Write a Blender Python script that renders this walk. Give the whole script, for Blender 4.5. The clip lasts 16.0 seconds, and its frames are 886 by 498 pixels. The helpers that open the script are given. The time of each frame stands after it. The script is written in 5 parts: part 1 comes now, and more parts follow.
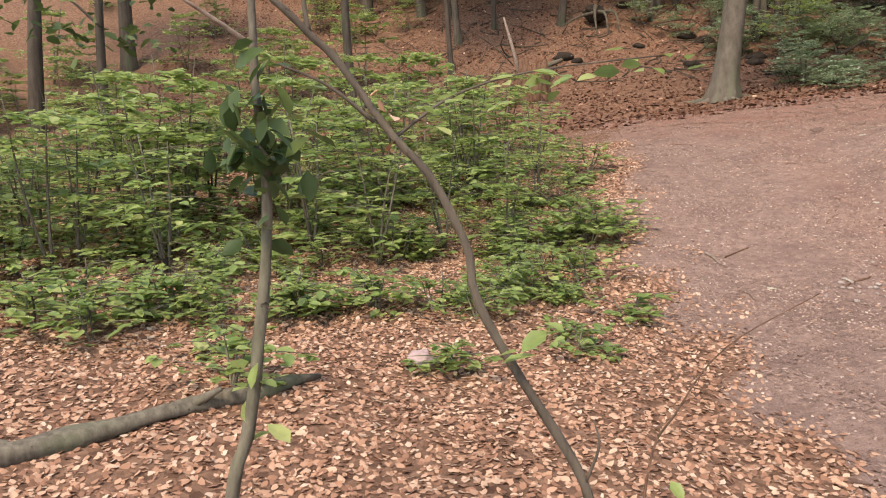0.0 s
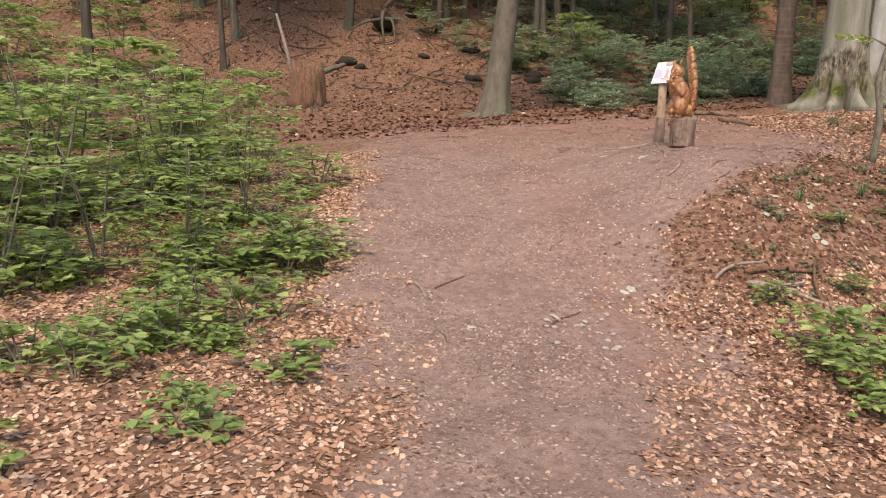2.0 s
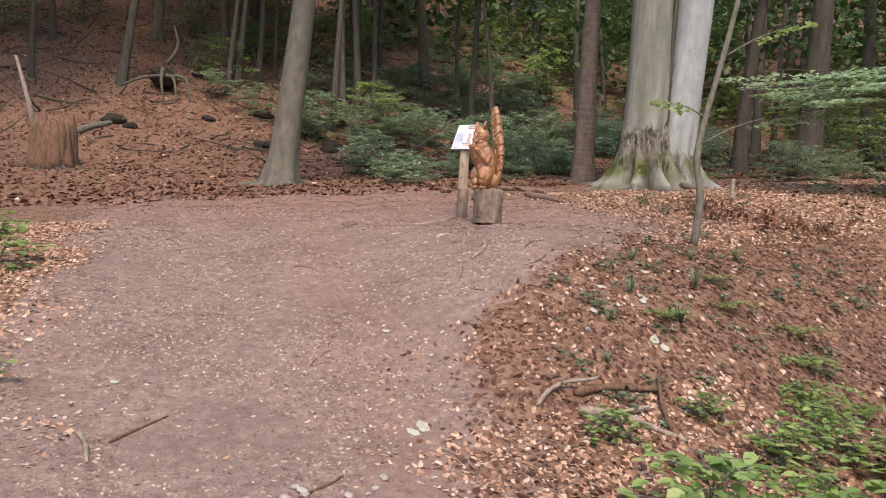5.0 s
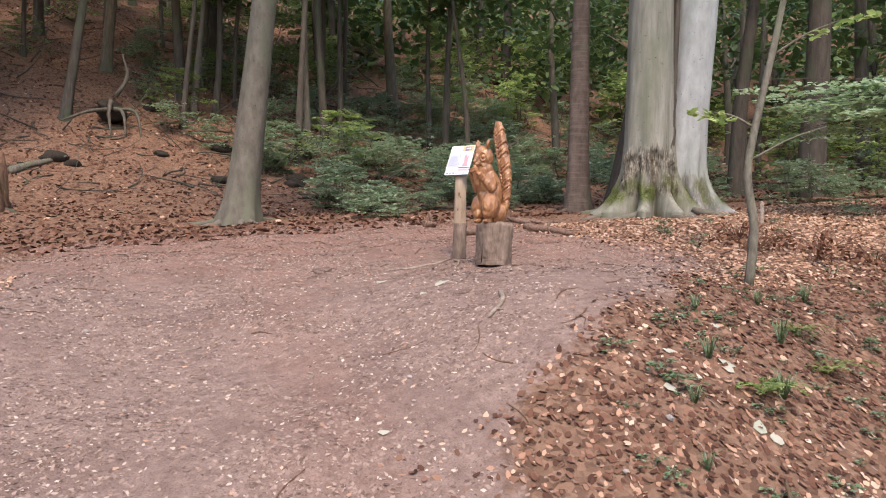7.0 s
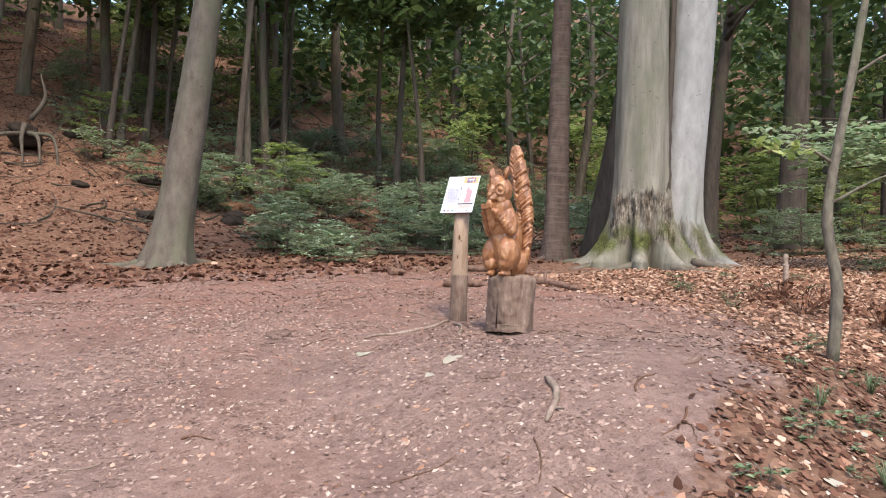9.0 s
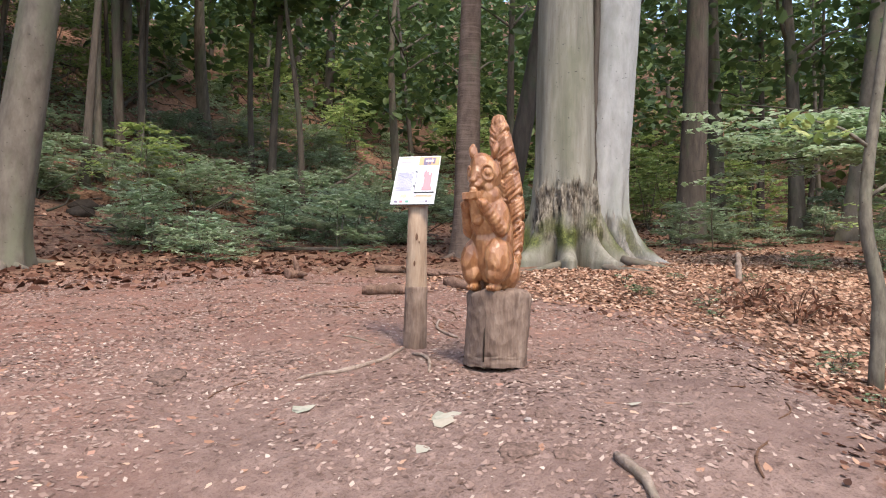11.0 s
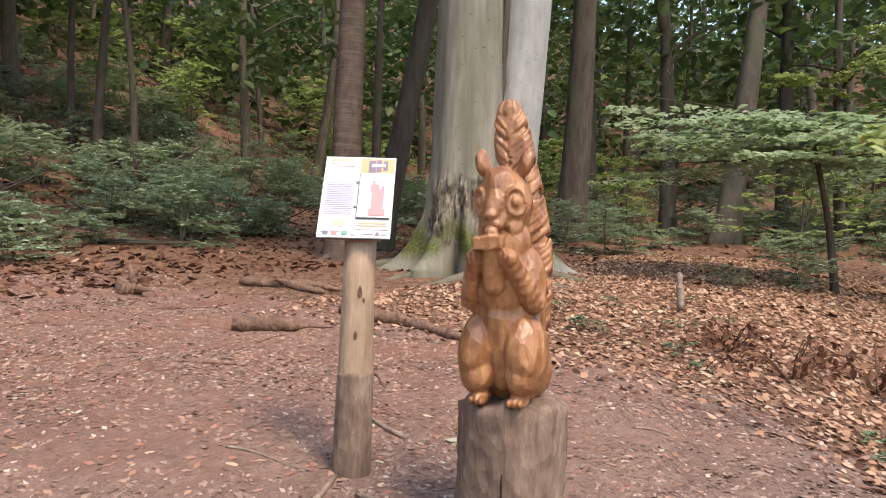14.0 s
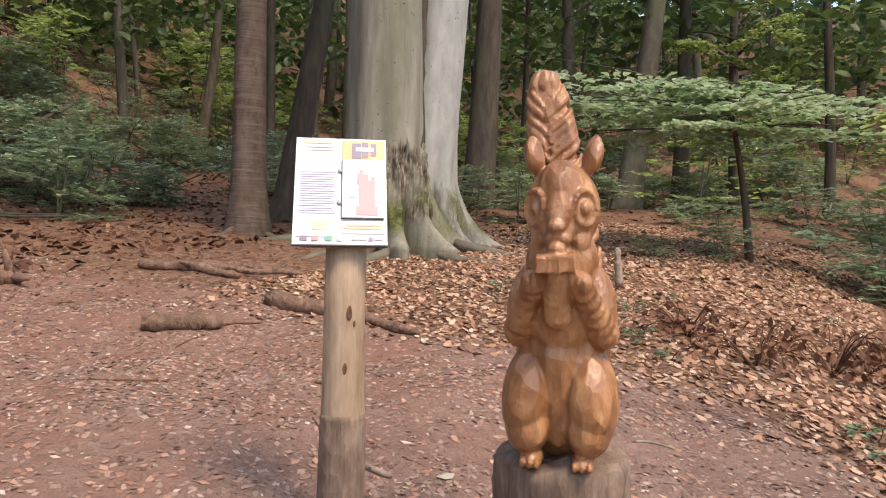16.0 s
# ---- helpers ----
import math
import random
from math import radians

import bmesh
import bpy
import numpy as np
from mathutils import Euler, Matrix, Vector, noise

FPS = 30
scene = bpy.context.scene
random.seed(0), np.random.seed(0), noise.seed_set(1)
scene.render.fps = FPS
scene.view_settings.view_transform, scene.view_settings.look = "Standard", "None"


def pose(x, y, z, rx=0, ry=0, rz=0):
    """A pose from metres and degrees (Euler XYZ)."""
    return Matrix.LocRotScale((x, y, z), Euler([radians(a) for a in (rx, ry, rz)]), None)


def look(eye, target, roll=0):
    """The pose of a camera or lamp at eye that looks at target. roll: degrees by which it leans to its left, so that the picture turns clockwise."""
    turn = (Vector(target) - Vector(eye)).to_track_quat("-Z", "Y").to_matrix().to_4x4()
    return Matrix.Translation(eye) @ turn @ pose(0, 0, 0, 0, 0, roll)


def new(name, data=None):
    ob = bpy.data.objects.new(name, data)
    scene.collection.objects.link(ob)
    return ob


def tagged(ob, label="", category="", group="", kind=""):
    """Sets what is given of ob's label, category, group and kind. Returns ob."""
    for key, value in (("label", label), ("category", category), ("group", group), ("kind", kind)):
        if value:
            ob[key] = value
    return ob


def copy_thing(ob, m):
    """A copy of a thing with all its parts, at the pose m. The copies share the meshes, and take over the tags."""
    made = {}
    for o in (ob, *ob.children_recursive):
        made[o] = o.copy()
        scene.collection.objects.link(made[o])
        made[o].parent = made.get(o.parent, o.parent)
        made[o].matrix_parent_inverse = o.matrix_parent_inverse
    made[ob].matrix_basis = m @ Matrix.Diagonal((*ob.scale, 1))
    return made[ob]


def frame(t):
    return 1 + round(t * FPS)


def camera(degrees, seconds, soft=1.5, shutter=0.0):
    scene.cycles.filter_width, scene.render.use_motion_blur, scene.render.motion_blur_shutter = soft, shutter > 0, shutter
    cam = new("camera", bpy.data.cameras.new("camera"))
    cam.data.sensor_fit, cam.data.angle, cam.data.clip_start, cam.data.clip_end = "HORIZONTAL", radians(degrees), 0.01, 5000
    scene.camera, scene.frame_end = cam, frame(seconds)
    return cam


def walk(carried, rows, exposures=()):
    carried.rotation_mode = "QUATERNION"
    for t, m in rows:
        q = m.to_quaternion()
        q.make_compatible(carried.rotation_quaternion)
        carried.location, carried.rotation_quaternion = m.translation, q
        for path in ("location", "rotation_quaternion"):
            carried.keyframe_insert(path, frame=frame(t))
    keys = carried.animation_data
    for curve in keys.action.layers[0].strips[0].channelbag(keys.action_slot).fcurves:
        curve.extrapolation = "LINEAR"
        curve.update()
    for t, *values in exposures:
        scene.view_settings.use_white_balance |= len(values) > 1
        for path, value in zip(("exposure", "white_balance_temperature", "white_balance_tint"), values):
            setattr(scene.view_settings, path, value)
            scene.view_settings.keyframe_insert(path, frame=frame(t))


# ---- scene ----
cam = camera(60.6, 16.0, soft=1.1)
PATH = [
    (0, (0.213, 0.168, 1.448), (0.168, 2.144, 1.148), -0.8),
    (0.5, (0.684, 0.546, 1.48), (0.655, 2.519, 1.157), 0.0),
    (1, (1.083, 0.985, 1.476), (1.089, 2.959, 1.155), 0.4),
    (1.5, (1.48, 1.292, 1.464), (1.624, 3.263, 1.158), 0.4),
    (2, (1.891, 1.694, 1.448), (2.331, 3.625, 1.173), 2.1),
    (2.5, (2.161, 2.1, 1.448), (2.888, 3.947, 1.201), 2.9),
    (3, (2.469, 2.439, 1.449), (3.235, 4.281, 1.306), 2.8),
    (3.5, (2.692, 2.769, 1.401), (3.454, 4.613, 1.258), 3.1),
    (4, (2.962, 3.345, 1.379), (3.745, 5.182, 1.26), 2.9),
    (4.5, (3.172, 3.813, 1.413), (4.008, 5.627, 1.31), 3.2),
    (4.7, (3.273, 4.023, 1.426), (4.14, 5.823, 1.342), 3.4),
    (6.8, (3.914, 6.428, 1.555), (4.915, 8.159, 1.595), 1.4),
    (7, (4.102, 6.602, 1.586), (5.076, 8.349, 1.619), 1.4),
    (7.5, (4.346, 7.126, 1.645), (5.304, 8.881, 1.691), 1.2),
    (8, (4.456, 7.753, 1.673), (5.458, 9.482, 1.745), 1.2),
    (8.5, (4.535, 8.329, 1.691), (5.605, 10.015, 1.807), 1.7),
    (8.7, (4.591, 8.581, 1.724), (5.678, 10.254, 1.86), 1.9),
    (10.8, (5.147, 10.856, 1.914), (6.511, 12.311, 2.061), 2.1),
    (11, (5.232, 11.03, 1.985), (6.627, 12.456, 2.128), 1.4),
    (11.5, (5.528, 11.444, 2.07), (6.983, 12.81, 2.199), 1.0),
    (12, (5.797, 11.884, 2.165), (7.285, 13.215, 2.289), 1.3),
    (12.5, (5.964, 12.258, 2.306), (7.515, 13.514, 2.44), 1.8),
    (13, (6.166, 12.54, 2.365), (7.757, 13.744, 2.495), 2.4),
    (13.5, (6.329, 12.791, 2.445), (7.936, 13.977, 2.546), 2.7),
    (14, (6.433, 13.103, 2.551), (8.098, 14.207, 2.647), 2.2),
    (14.5, (6.618, 13.297, 2.599), (8.334, 14.321, 2.684), 1.8),
    (15, (6.787, 13.443, 2.663), (8.529, 14.424, 2.711), 2.6),
    (15.5, (6.806, 13.71, 2.696), (8.569, 14.653, 2.725), 2.9),
    (16, (6.81, 13.929, 2.754), (8.624, 14.77, 2.755), 1.4),
]
SIZE = 0.8  # the plan below is drawn a quarter too large; everything is brought to true size at the end
walk(cam, [(t, look(Vector(eye) * SIZE, Vector(target) * SIZE, roll)) for t, eye, target, roll in PATH], [(0, 1.66, 8100, 10), (2.5, 1.55, 8100, 10), (3.2, 1.52, 7800, 10), (8, 1.78, 7000, 10), (12, 1.8, 7200, 10), (16, 1.6, 7800, 10)])

# ---- light ----
world = bpy.data.worlds.new("world")
scene.world = world
world.use_nodes = True
wn = world.node_tree.nodes
sky = wn.new("ShaderNodeTexSky")
sky.sky_type = "NISHITA"
sky.sun_disc = False
SUN_UP, SUN_TURN = 58.0, 205.0
sky.sun_elevation, sky.sun_rotation = radians(SUN_UP), radians(SUN_TURN)
wn["Background"].inputs["Strength"].default_value = 0.15
world.node_tree.links.new(sky.outputs[0], wn["Background"].inputs["Color"])
sun = new("sun", bpy.data.lights.new("sun", "SUN"))
sun.data.energy, sun.data.angle, sun.data.color = 1.2, radians(16), (1.0, 0.94, 0.85)
_a, _e = radians(SUN_TURN), radians(SUN_UP)
sun.matrix_world = look((math.sin(_a) * math.cos(_e) * 60, math.cos(_a) * math.cos(_e) * 60, math.sin(_e) * 60), (0, 0, 0))

# ---- materials ----
def material(name, rough=0.8, spec=0.3):
    m = bpy.data.materials.new(name)
    m.use_nodes = True
    b = m.node_tree.nodes["Principled BSDF"]
    b.inputs["Roughness"].default_value = rough
    b.inputs["Specular IOR Level"].default_value = spec
    return m, m.node_tree, b


def node(nt, kind, **props):
    n = nt.nodes.new(kind)
    for key, value in props.items():
        n.inputs[key.replace("_", " ")].default_value = value
    return n


def ramp(nt, fac, stops):
    r = nt.nodes.new("ShaderNodeValToRGB")
    e = r.color_ramp.elements
    while len(e) < len(stops):
        e.new(0.5)
    for k, (p, c) in zip(e, stops):
        k.position, k.color = p, (*c, 1)
    nt.links.new(fac, r.inputs["Fac"])
    return r.outputs["Color"]


def mix(nt, fac, a, b, how="MIX"):
    n = nt.nodes.new("ShaderNodeMix")
    n.data_type, n.blend_type = "RGBA", how
    for sock, v in ((n.inputs[0], fac), (n.inputs[6], a), (n.inputs[7], b)):
        if isinstance(v, (int, float)):
            sock.default_value = v
        elif isinstance(v, tuple):
            sock.default_value = (*v, 1)
        else:
            nt.links.new(v, sock)
    return n.outputs[2]


def place(nt, scale=(1, 1, 1), object_space=True):
    """Coordinates in metres, stretched."""
    if object_space:
        src = nt.nodes.new("ShaderNodeTexCoord").outputs["Object"]
    else:
        src = nt.nodes.new("ShaderNodeNewGeometry").outputs["Position"]
    mp = nt.nodes.new("ShaderNodeMapping")
    mp.inputs["Scale"].default_value = scale
    nt.links.new(src, mp.inputs["Vector"])
    return mp.outputs["Vector"]


def grain(nt, vec, scale, detail=6, rough=0.6):
    n = node(nt, "ShaderNodeTexNoise", Scale=scale, Detail=detail, Roughness=rough)
    nt.links.new(vec, n.inputs["Vector"])
    return n.outputs["Fac"]


def bump(nt, bsdf, height, strength=0.5, distance=0.02):
    b = node(nt, "ShaderNodeBump", Strength=strength, Distance=distance)
    nt.links.new(height, b.inputs["Height"])
    nt.links.new(b.outputs["Normal"], bsdf.inputs["Normal"])


def math_node(nt, op, a, b=0.5):
    n = nt.nodes.new("ShaderNodeMath")
    n.operation = op
    for s, v in zip(n.inputs, (a, b)):
        if isinstance(v, (int, float)):
            s.default_value = v
        else:
            nt.links.new(v, s)
    return n.outputs[0]


def plain(name, color, rough=0.7, spec=0.3, vary=0.15, scale=20):
    m, nt, b = material(name, rough, spec)
    f = grain(nt, place(nt), scale)
    dark = tuple(c * (1 - vary) for c in color)
    lite = tuple(min(1, c * (1 + vary)) for c in color)
    nt.links.new(ramp(nt, f, [(0.3, dark), (0.7, lite)]), b.inputs["Base Color"])
    bump(nt, b, f, 0.2, 0.004)
    return m


def bark(name, dark, lite, green, amount, stretch, relief, bands=False):
    m, nt, b = material(name, 0.85, 0.2)
    v = place(nt, stretch)
    f = grain(nt, v, 6, 8, 0.65)
    c = ramp(nt, f, [(0.3, dark), (0.7, lite)])
    blotch = grain(nt, place(nt, (1, 1, 0.35)), 1.6, 4)
    c = mix(nt, ramp(nt, blotch, [(0.62 - amount * 0.35, (0, 0, 0)), (0.72, (1, 1, 1))]), c, green)
    spots = grain(nt, place(nt, (1, 1, 1.5)), 14, 3)
    c = mix(nt, ramp(nt, spots, [(0.66, (0, 0, 0)), (0.74, (1, 1, 1))]), c, tuple(x * 0.45 for x in dark))
    h = f
    if bands:
        w = grain(nt, place(nt, (0.5, 0.5, 7)), 2.6, 6)
        c = mix(nt, ramp(nt, w, [(0.52, (0, 0, 0)), (0.62, (0.7, 0.7, 0.7))]), c, lite)
        h = w
    nt.links.new(c, b.inputs["Base Color"])
    bump(nt, b, h, relief, 0.03)
    return m


M_BEECH = bark("beech_bark", (0.085, 0.066, 0.05), (0.17, 0.138, 0.108), (0.12, 0.12, 0.075), 0.45, (1, 1, 0.45), 0.25)
M_BEECH_GREEN = bark("algae_beech_bark", (0.14, 0.122, 0.096), (0.28, 0.25, 0.20), (0.135, 0.13, 0.085), 0.55, (1.6, 1.6, 0.16), 0.4)
M_BEECH_PALE = bark("pale_beech_bark", (0.25, 0.232, 0.215), (0.38, 0.357, 0.335), (0.24, 0.24, 0.205), 0.3, (1, 1, 0.4), 0.3)
M_CHERRY = bark("banded_bark", (0.06, 0.038, 0.029), (0.155, 0.108, 0.085), (0.09, 0.1, 0.06), 0.2, (1, 1, 0.4), 0.6, True)
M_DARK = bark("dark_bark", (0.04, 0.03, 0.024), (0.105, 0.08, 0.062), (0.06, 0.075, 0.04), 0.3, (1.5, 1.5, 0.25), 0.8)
M_TRUNK = bark("brown_bark", (0.055, 0.042, 0.032), (0.15, 0.12, 0.092), (0.075, 0.085, 0.05), 0.35, (1.5, 1.5, 0.3), 0.7)
M_STEM = bark("sapling_bark", (0.07, 0.055, 0.042), (0.19, 0.16, 0.12), (0.13, 0.14, 0.08), 0.4, (3, 3, 1), 0.3)
M_DEAD = bark("dead_wood", (0.15, 0.10, 0.075), (0.36, 0.27, 0.215), (0.14, 0.12, 0.08), 0.15, (3, 3, 3), 0.5)
M_LOG = bark("fallen_wood", (0.085, 0.045, 0.032), (0.29, 0.17, 0.122), (0.12, 0.075, 0.05), 0.15, (3, 3, 2), 0.8)
M_ROT = bark("rotten_wood", (0.07, 0.036, 0.023), (0.24, 0.125, 0.077), (0.09, 0.07, 0.04), 0.2, (4, 4, 0.8), 1.0)
M_BURR = bark("scarred_bark", (0.05, 0.036, 0.025), (0.19, 0.145, 0.10), (0.10, 0.10, 0.05), 0.1, (3, 3, 1.2), 1.0)
M_MOSS = plain("moss", (0.06, 0.062, 0.024), 0.95, 0.1, 0.5, 40)
M_SOIL = plain("soil", (0.035, 0.026, 0.02), 0.95, 0.1, 0.4, 18)


def leaf_material(name, stops, rough=0.5, through_light=0.35, spec=0.35):
    """Leaves: each one its own shade, with a little light coming through."""
    m, nt, b = material(name, rough, spec)
    geo = nt.nodes.new("ShaderNodeNewGeometry")
    c = ramp(nt, geo.outputs["Random Per Island"], stops)
    c = mix(nt, 0.25, c, ramp(nt, grain(nt, place(nt), 30, 2), [(0.3, (0.5, 0.5, 0.5)), (0.7, (1, 1, 1))]), "MULTIPLY")
    nt.links.new(c, b.inputs["Base Color"])
    if through_light:
        t = nt.nodes.new("ShaderNodeBsdfTranslucent")
        nt.links.new(c, t.inputs["Color"])
        s = nt.nodes.new("ShaderNodeMixShader")
        s.inputs[0].default_value = through_light
        nt.links.new(b.outputs[0], s.inputs[1])
        nt.links.new(t.outputs[0], s.inputs[2])
        nt.links.new(s.outputs[0], nt.nodes["Material Output"].inputs["Surface"])
    return m


M_LEAF = leaf_material("fresh_leaf", [(0, (0.18, 0.26, 0.08)), (0.5, (0.30, 0.39, 0.125)), (0.85, (0.41, 0.48, 0.175)), (1, (0.52, 0.55, 0.23))], 0.38, 0.5)
M_LEAF_COOL = leaf_material("cool_leaf", [(0, (0.11, 0.165, 0.075)), (0.6, (0.19, 0.26, 0.13)), (1, (0.30, 0.37, 0.22))], 0.42, 0.3, 0.5)
M_LEAF_PALE = leaf_material("pale_leaf", [(0, (0.19, 0.275, 0.14)), (0.6, (0.33, 0.42, 0.25)), (1, (0.48, 0.55, 0.40))], 0.38, 0.35, 0.5)
M_LEAF_DARK = leaf_material("crown_leaf", [(0, (0.04, 0.07, 0.024)), (0.7, (0.085, 0.13, 0.042)), (1, (0.16, 0.21, 0.065))])
M_LITTER = leaf_material("dry_leaf", [(0, (0.20, 0.098, 0.062)), (0.35, (0.37, 0.19, 0.12)), (0.7, (0.48, 0.28, 0.185)), (0.93, (0.56, 0.37, 0.26)), (1, (0.60, 0.46, 0.35))], 0.75, 0.12, 0.2)
M_LITTER_DARK = leaf_material("old_leaf", [(0, (0.10, 0.046, 0.03)), (0.5, (0.21, 0.094, 0.058)), (1, (0.34, 0.175, 0.11))], 0.8, 0.1, 0.15)
# darker than the dry leaves, for the hillside, the bank and the wood floor
M_HILL = leaf_material("dark_brown_leaf", [(0, (0.05, 0.022, 0.015)), (0.5, (0.13, 0.057, 0.036)), (1, (0.22, 0.11, 0.072))], 0.85, 0.05, 0.12)
M_RUST = leaf_material("rusty_leaf", [(0, (0.24, 0.115, 0.08)), (0.5, (0.33, 0.165, 0.118)), (1, (0.42, 0.24, 0.175))], 0.85, 0.0, 0.15)
# paler copy of the leaf colour, with skylight through the leaves put in
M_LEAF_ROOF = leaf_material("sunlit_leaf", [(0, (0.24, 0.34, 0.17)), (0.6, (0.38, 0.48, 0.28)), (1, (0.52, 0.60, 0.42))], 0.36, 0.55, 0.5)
M_CHIP = leaf_material("leaf_crumbs", [(0, (0.12, 0.072, 0.055)), (0.4, (0.225, 0.142, 0.113)), (0.88, (0.33, 0.218, 0.174)), (1, (0.50, 0.385, 0.31))], 0.85, 0.0, 0.15)

# ---- lie of the land ----
def lie(x, y):
    """Height of the ground before its small bumps: low path, a bank up to the clearing, and the hillside."""
    u = y * math.cos(0.1) + x * math.sin(0.1)
    s = 0.5 + 0.5 * np.tanh((u - 12.057) / 3.144)
    low = -0.689 - 0.037 * np.clip(x, -15, 20) + 0.018 * np.clip(y, -15, 30)
    high = -0.202 + 0.11 * np.clip(x, -10, 60) + 0.059 * np.clip(y, -10, 60)
    z = low * (1 - s) + high * s
    z = z + 0.603 * np.exp(-((x - 9.138) ** 2 + (y - 11.809) ** 2) / 5.157)
    z = z - 0.265 * np.exp(-((x - 5.925) ** 2 + (y - 13.998) ** 2) / 4.356)
    h = np.logaddexp(0, (y - 0.12 * x - 31) / 3) * 3
    far = np.logaddexp(0, (x - 46 - 0.1 * y) / 4) * 4
    west = np.logaddexp(0, (-x - 14) / 4) * 4
    return z + 60 * np.tanh(0.46 * h / 60) + 40 * np.tanh(0.5 * far / 40) + 10 * np.tanh(0.12 * west / 10)


def rough_ground(x, y):
    return (0.035 * np.sin(1.7 * x + 0.6 * y + 0.5) * np.sin(1.3 * y - 0.8 * x)
            + 0.018 * np.sin(4.1 * x - 2.2 * y) * np.sin(3.7 * y + 1.9 * x)
            + 0.008 * np.sin(9.3 * x + 4.0 * y + 1) * np.sin(8.1 * y - 5.0 * x))


def ground_at(x, y):
    return float(lie(np.float64(x), np.float64(y)) + rough_ground(np.float64(x), np.float64(y)))


def on_slope(V, x, y):
    """Tilts flat pieces that lie at x, y to the slope of the ground under them."""
    def height(a, b):
        return lie(a, b) + rough_ground(a, b)
    sx = (height(x + 0.04, y) - height(x - 0.04, y)) / 0.08
    sy = (height(x, y + 0.04) - height(x, y - 0.04)) / 0.08
    mid = V.mean(axis=1, keepdims=True)
    V[..., 2] += sx[:, None] * (V[..., 0] - mid[..., 0]) + sy[:, None] * (V[..., 1] - mid[..., 1])
    return V


def bare(x, y):
    """How trodden the ground is: 1 on the path and the clearing, 0 under the bushes."""
    left = 2.4 + 0.16 * np.clip(y - 9, 0, 5) + 0.12 * np.clip(y - 14, 0, 12) + 0.12 * np.sin(y * 0.9)
    bank = 5.2 + np.clip(y - 6, 0, 6) * 0.42 + np.clip(y - 11.3, 0, 3) * 1.9 + 0.2 * np.sin(y * 1.7)
    r = np.where(y < 6, 5.2 + (6 - y) * 1.2, bank)
    w = 0.35 * np.sin(2.3 * x + 1.1 * y) * np.sin(1.9 * y - 0.7 * x) + 0.2 * np.sin(5.1 * x - 3.0 * y)
    k = np.clip((x - left + w) / 0.9 + 0.4, 0, 1) * np.clip((r - x + w) / 1.3 + 0.4, 0, 1)
    return k * np.clip((23.5 - y + 0.1 * x) / 2.5, 0, 1) * np.clip((13.2 - x) / 1.5, 0, 1)


def mesh_from(name, verts, faces):
    me = bpy.data.meshes.new(name)
    me.from_pydata([], [], [])
    verts, faces = np.asarray(verts, dtype=np.float32), np.asarray(faces, dtype=np.int32)
    k = faces.shape[1]
    me.vertices.add(len(verts))
    me.vertices.foreach_set("co", verts.ravel())
    me.loops.add(faces.size)
    me.loops.foreach_set("vertex_index", faces.ravel())
    me.polygons.add(len(faces))
    me.polygons.foreach_set("loop_start", np.arange(0, faces.size, k, dtype=np.int32))
    me.update(calc_edges=True)
    return me


def mesh_part(name, verts, faces, mat, parent=None, label="", smooth=True):
    me = mesh_from(name, verts, faces)
    me.materials.append(mat)
    if smooth:
        me.polygons.foreach_set("use_smooth", np.ones(len(me.polygons), dtype=bool))
    ob = new(name, me)
    if parent:
        ob.parent = parent
    if label:
        ob["label"] = label
    return ob


def part(name, bm, mat, parent=None, label="", smooth=False):
    me = bpy.data.meshes.new(name)
    bm.to_mesh(me)
    bm.free()
    me.materials.append(mat)
    if smooth:
        for p in me.polygons:
            p.use_smooth = True
    ob = new(name, me)
    if parent:
        ob.parent = parent
    if label:
        ob["label"] = label
    return ob


def graded(lo, hi, a, b, fine, growth):
    c = list(np.arange(a, b, fine))
    d, v = fine, b
    while v < hi:
        c.append(v)
        d *= growth
        v += d
    c.append(hi)
    d, v, front = fine, a, []
    while v > lo:
        d *= growth
        v -= d
        front.append(max(v, lo))
    return np.array(front[::-1] + c)


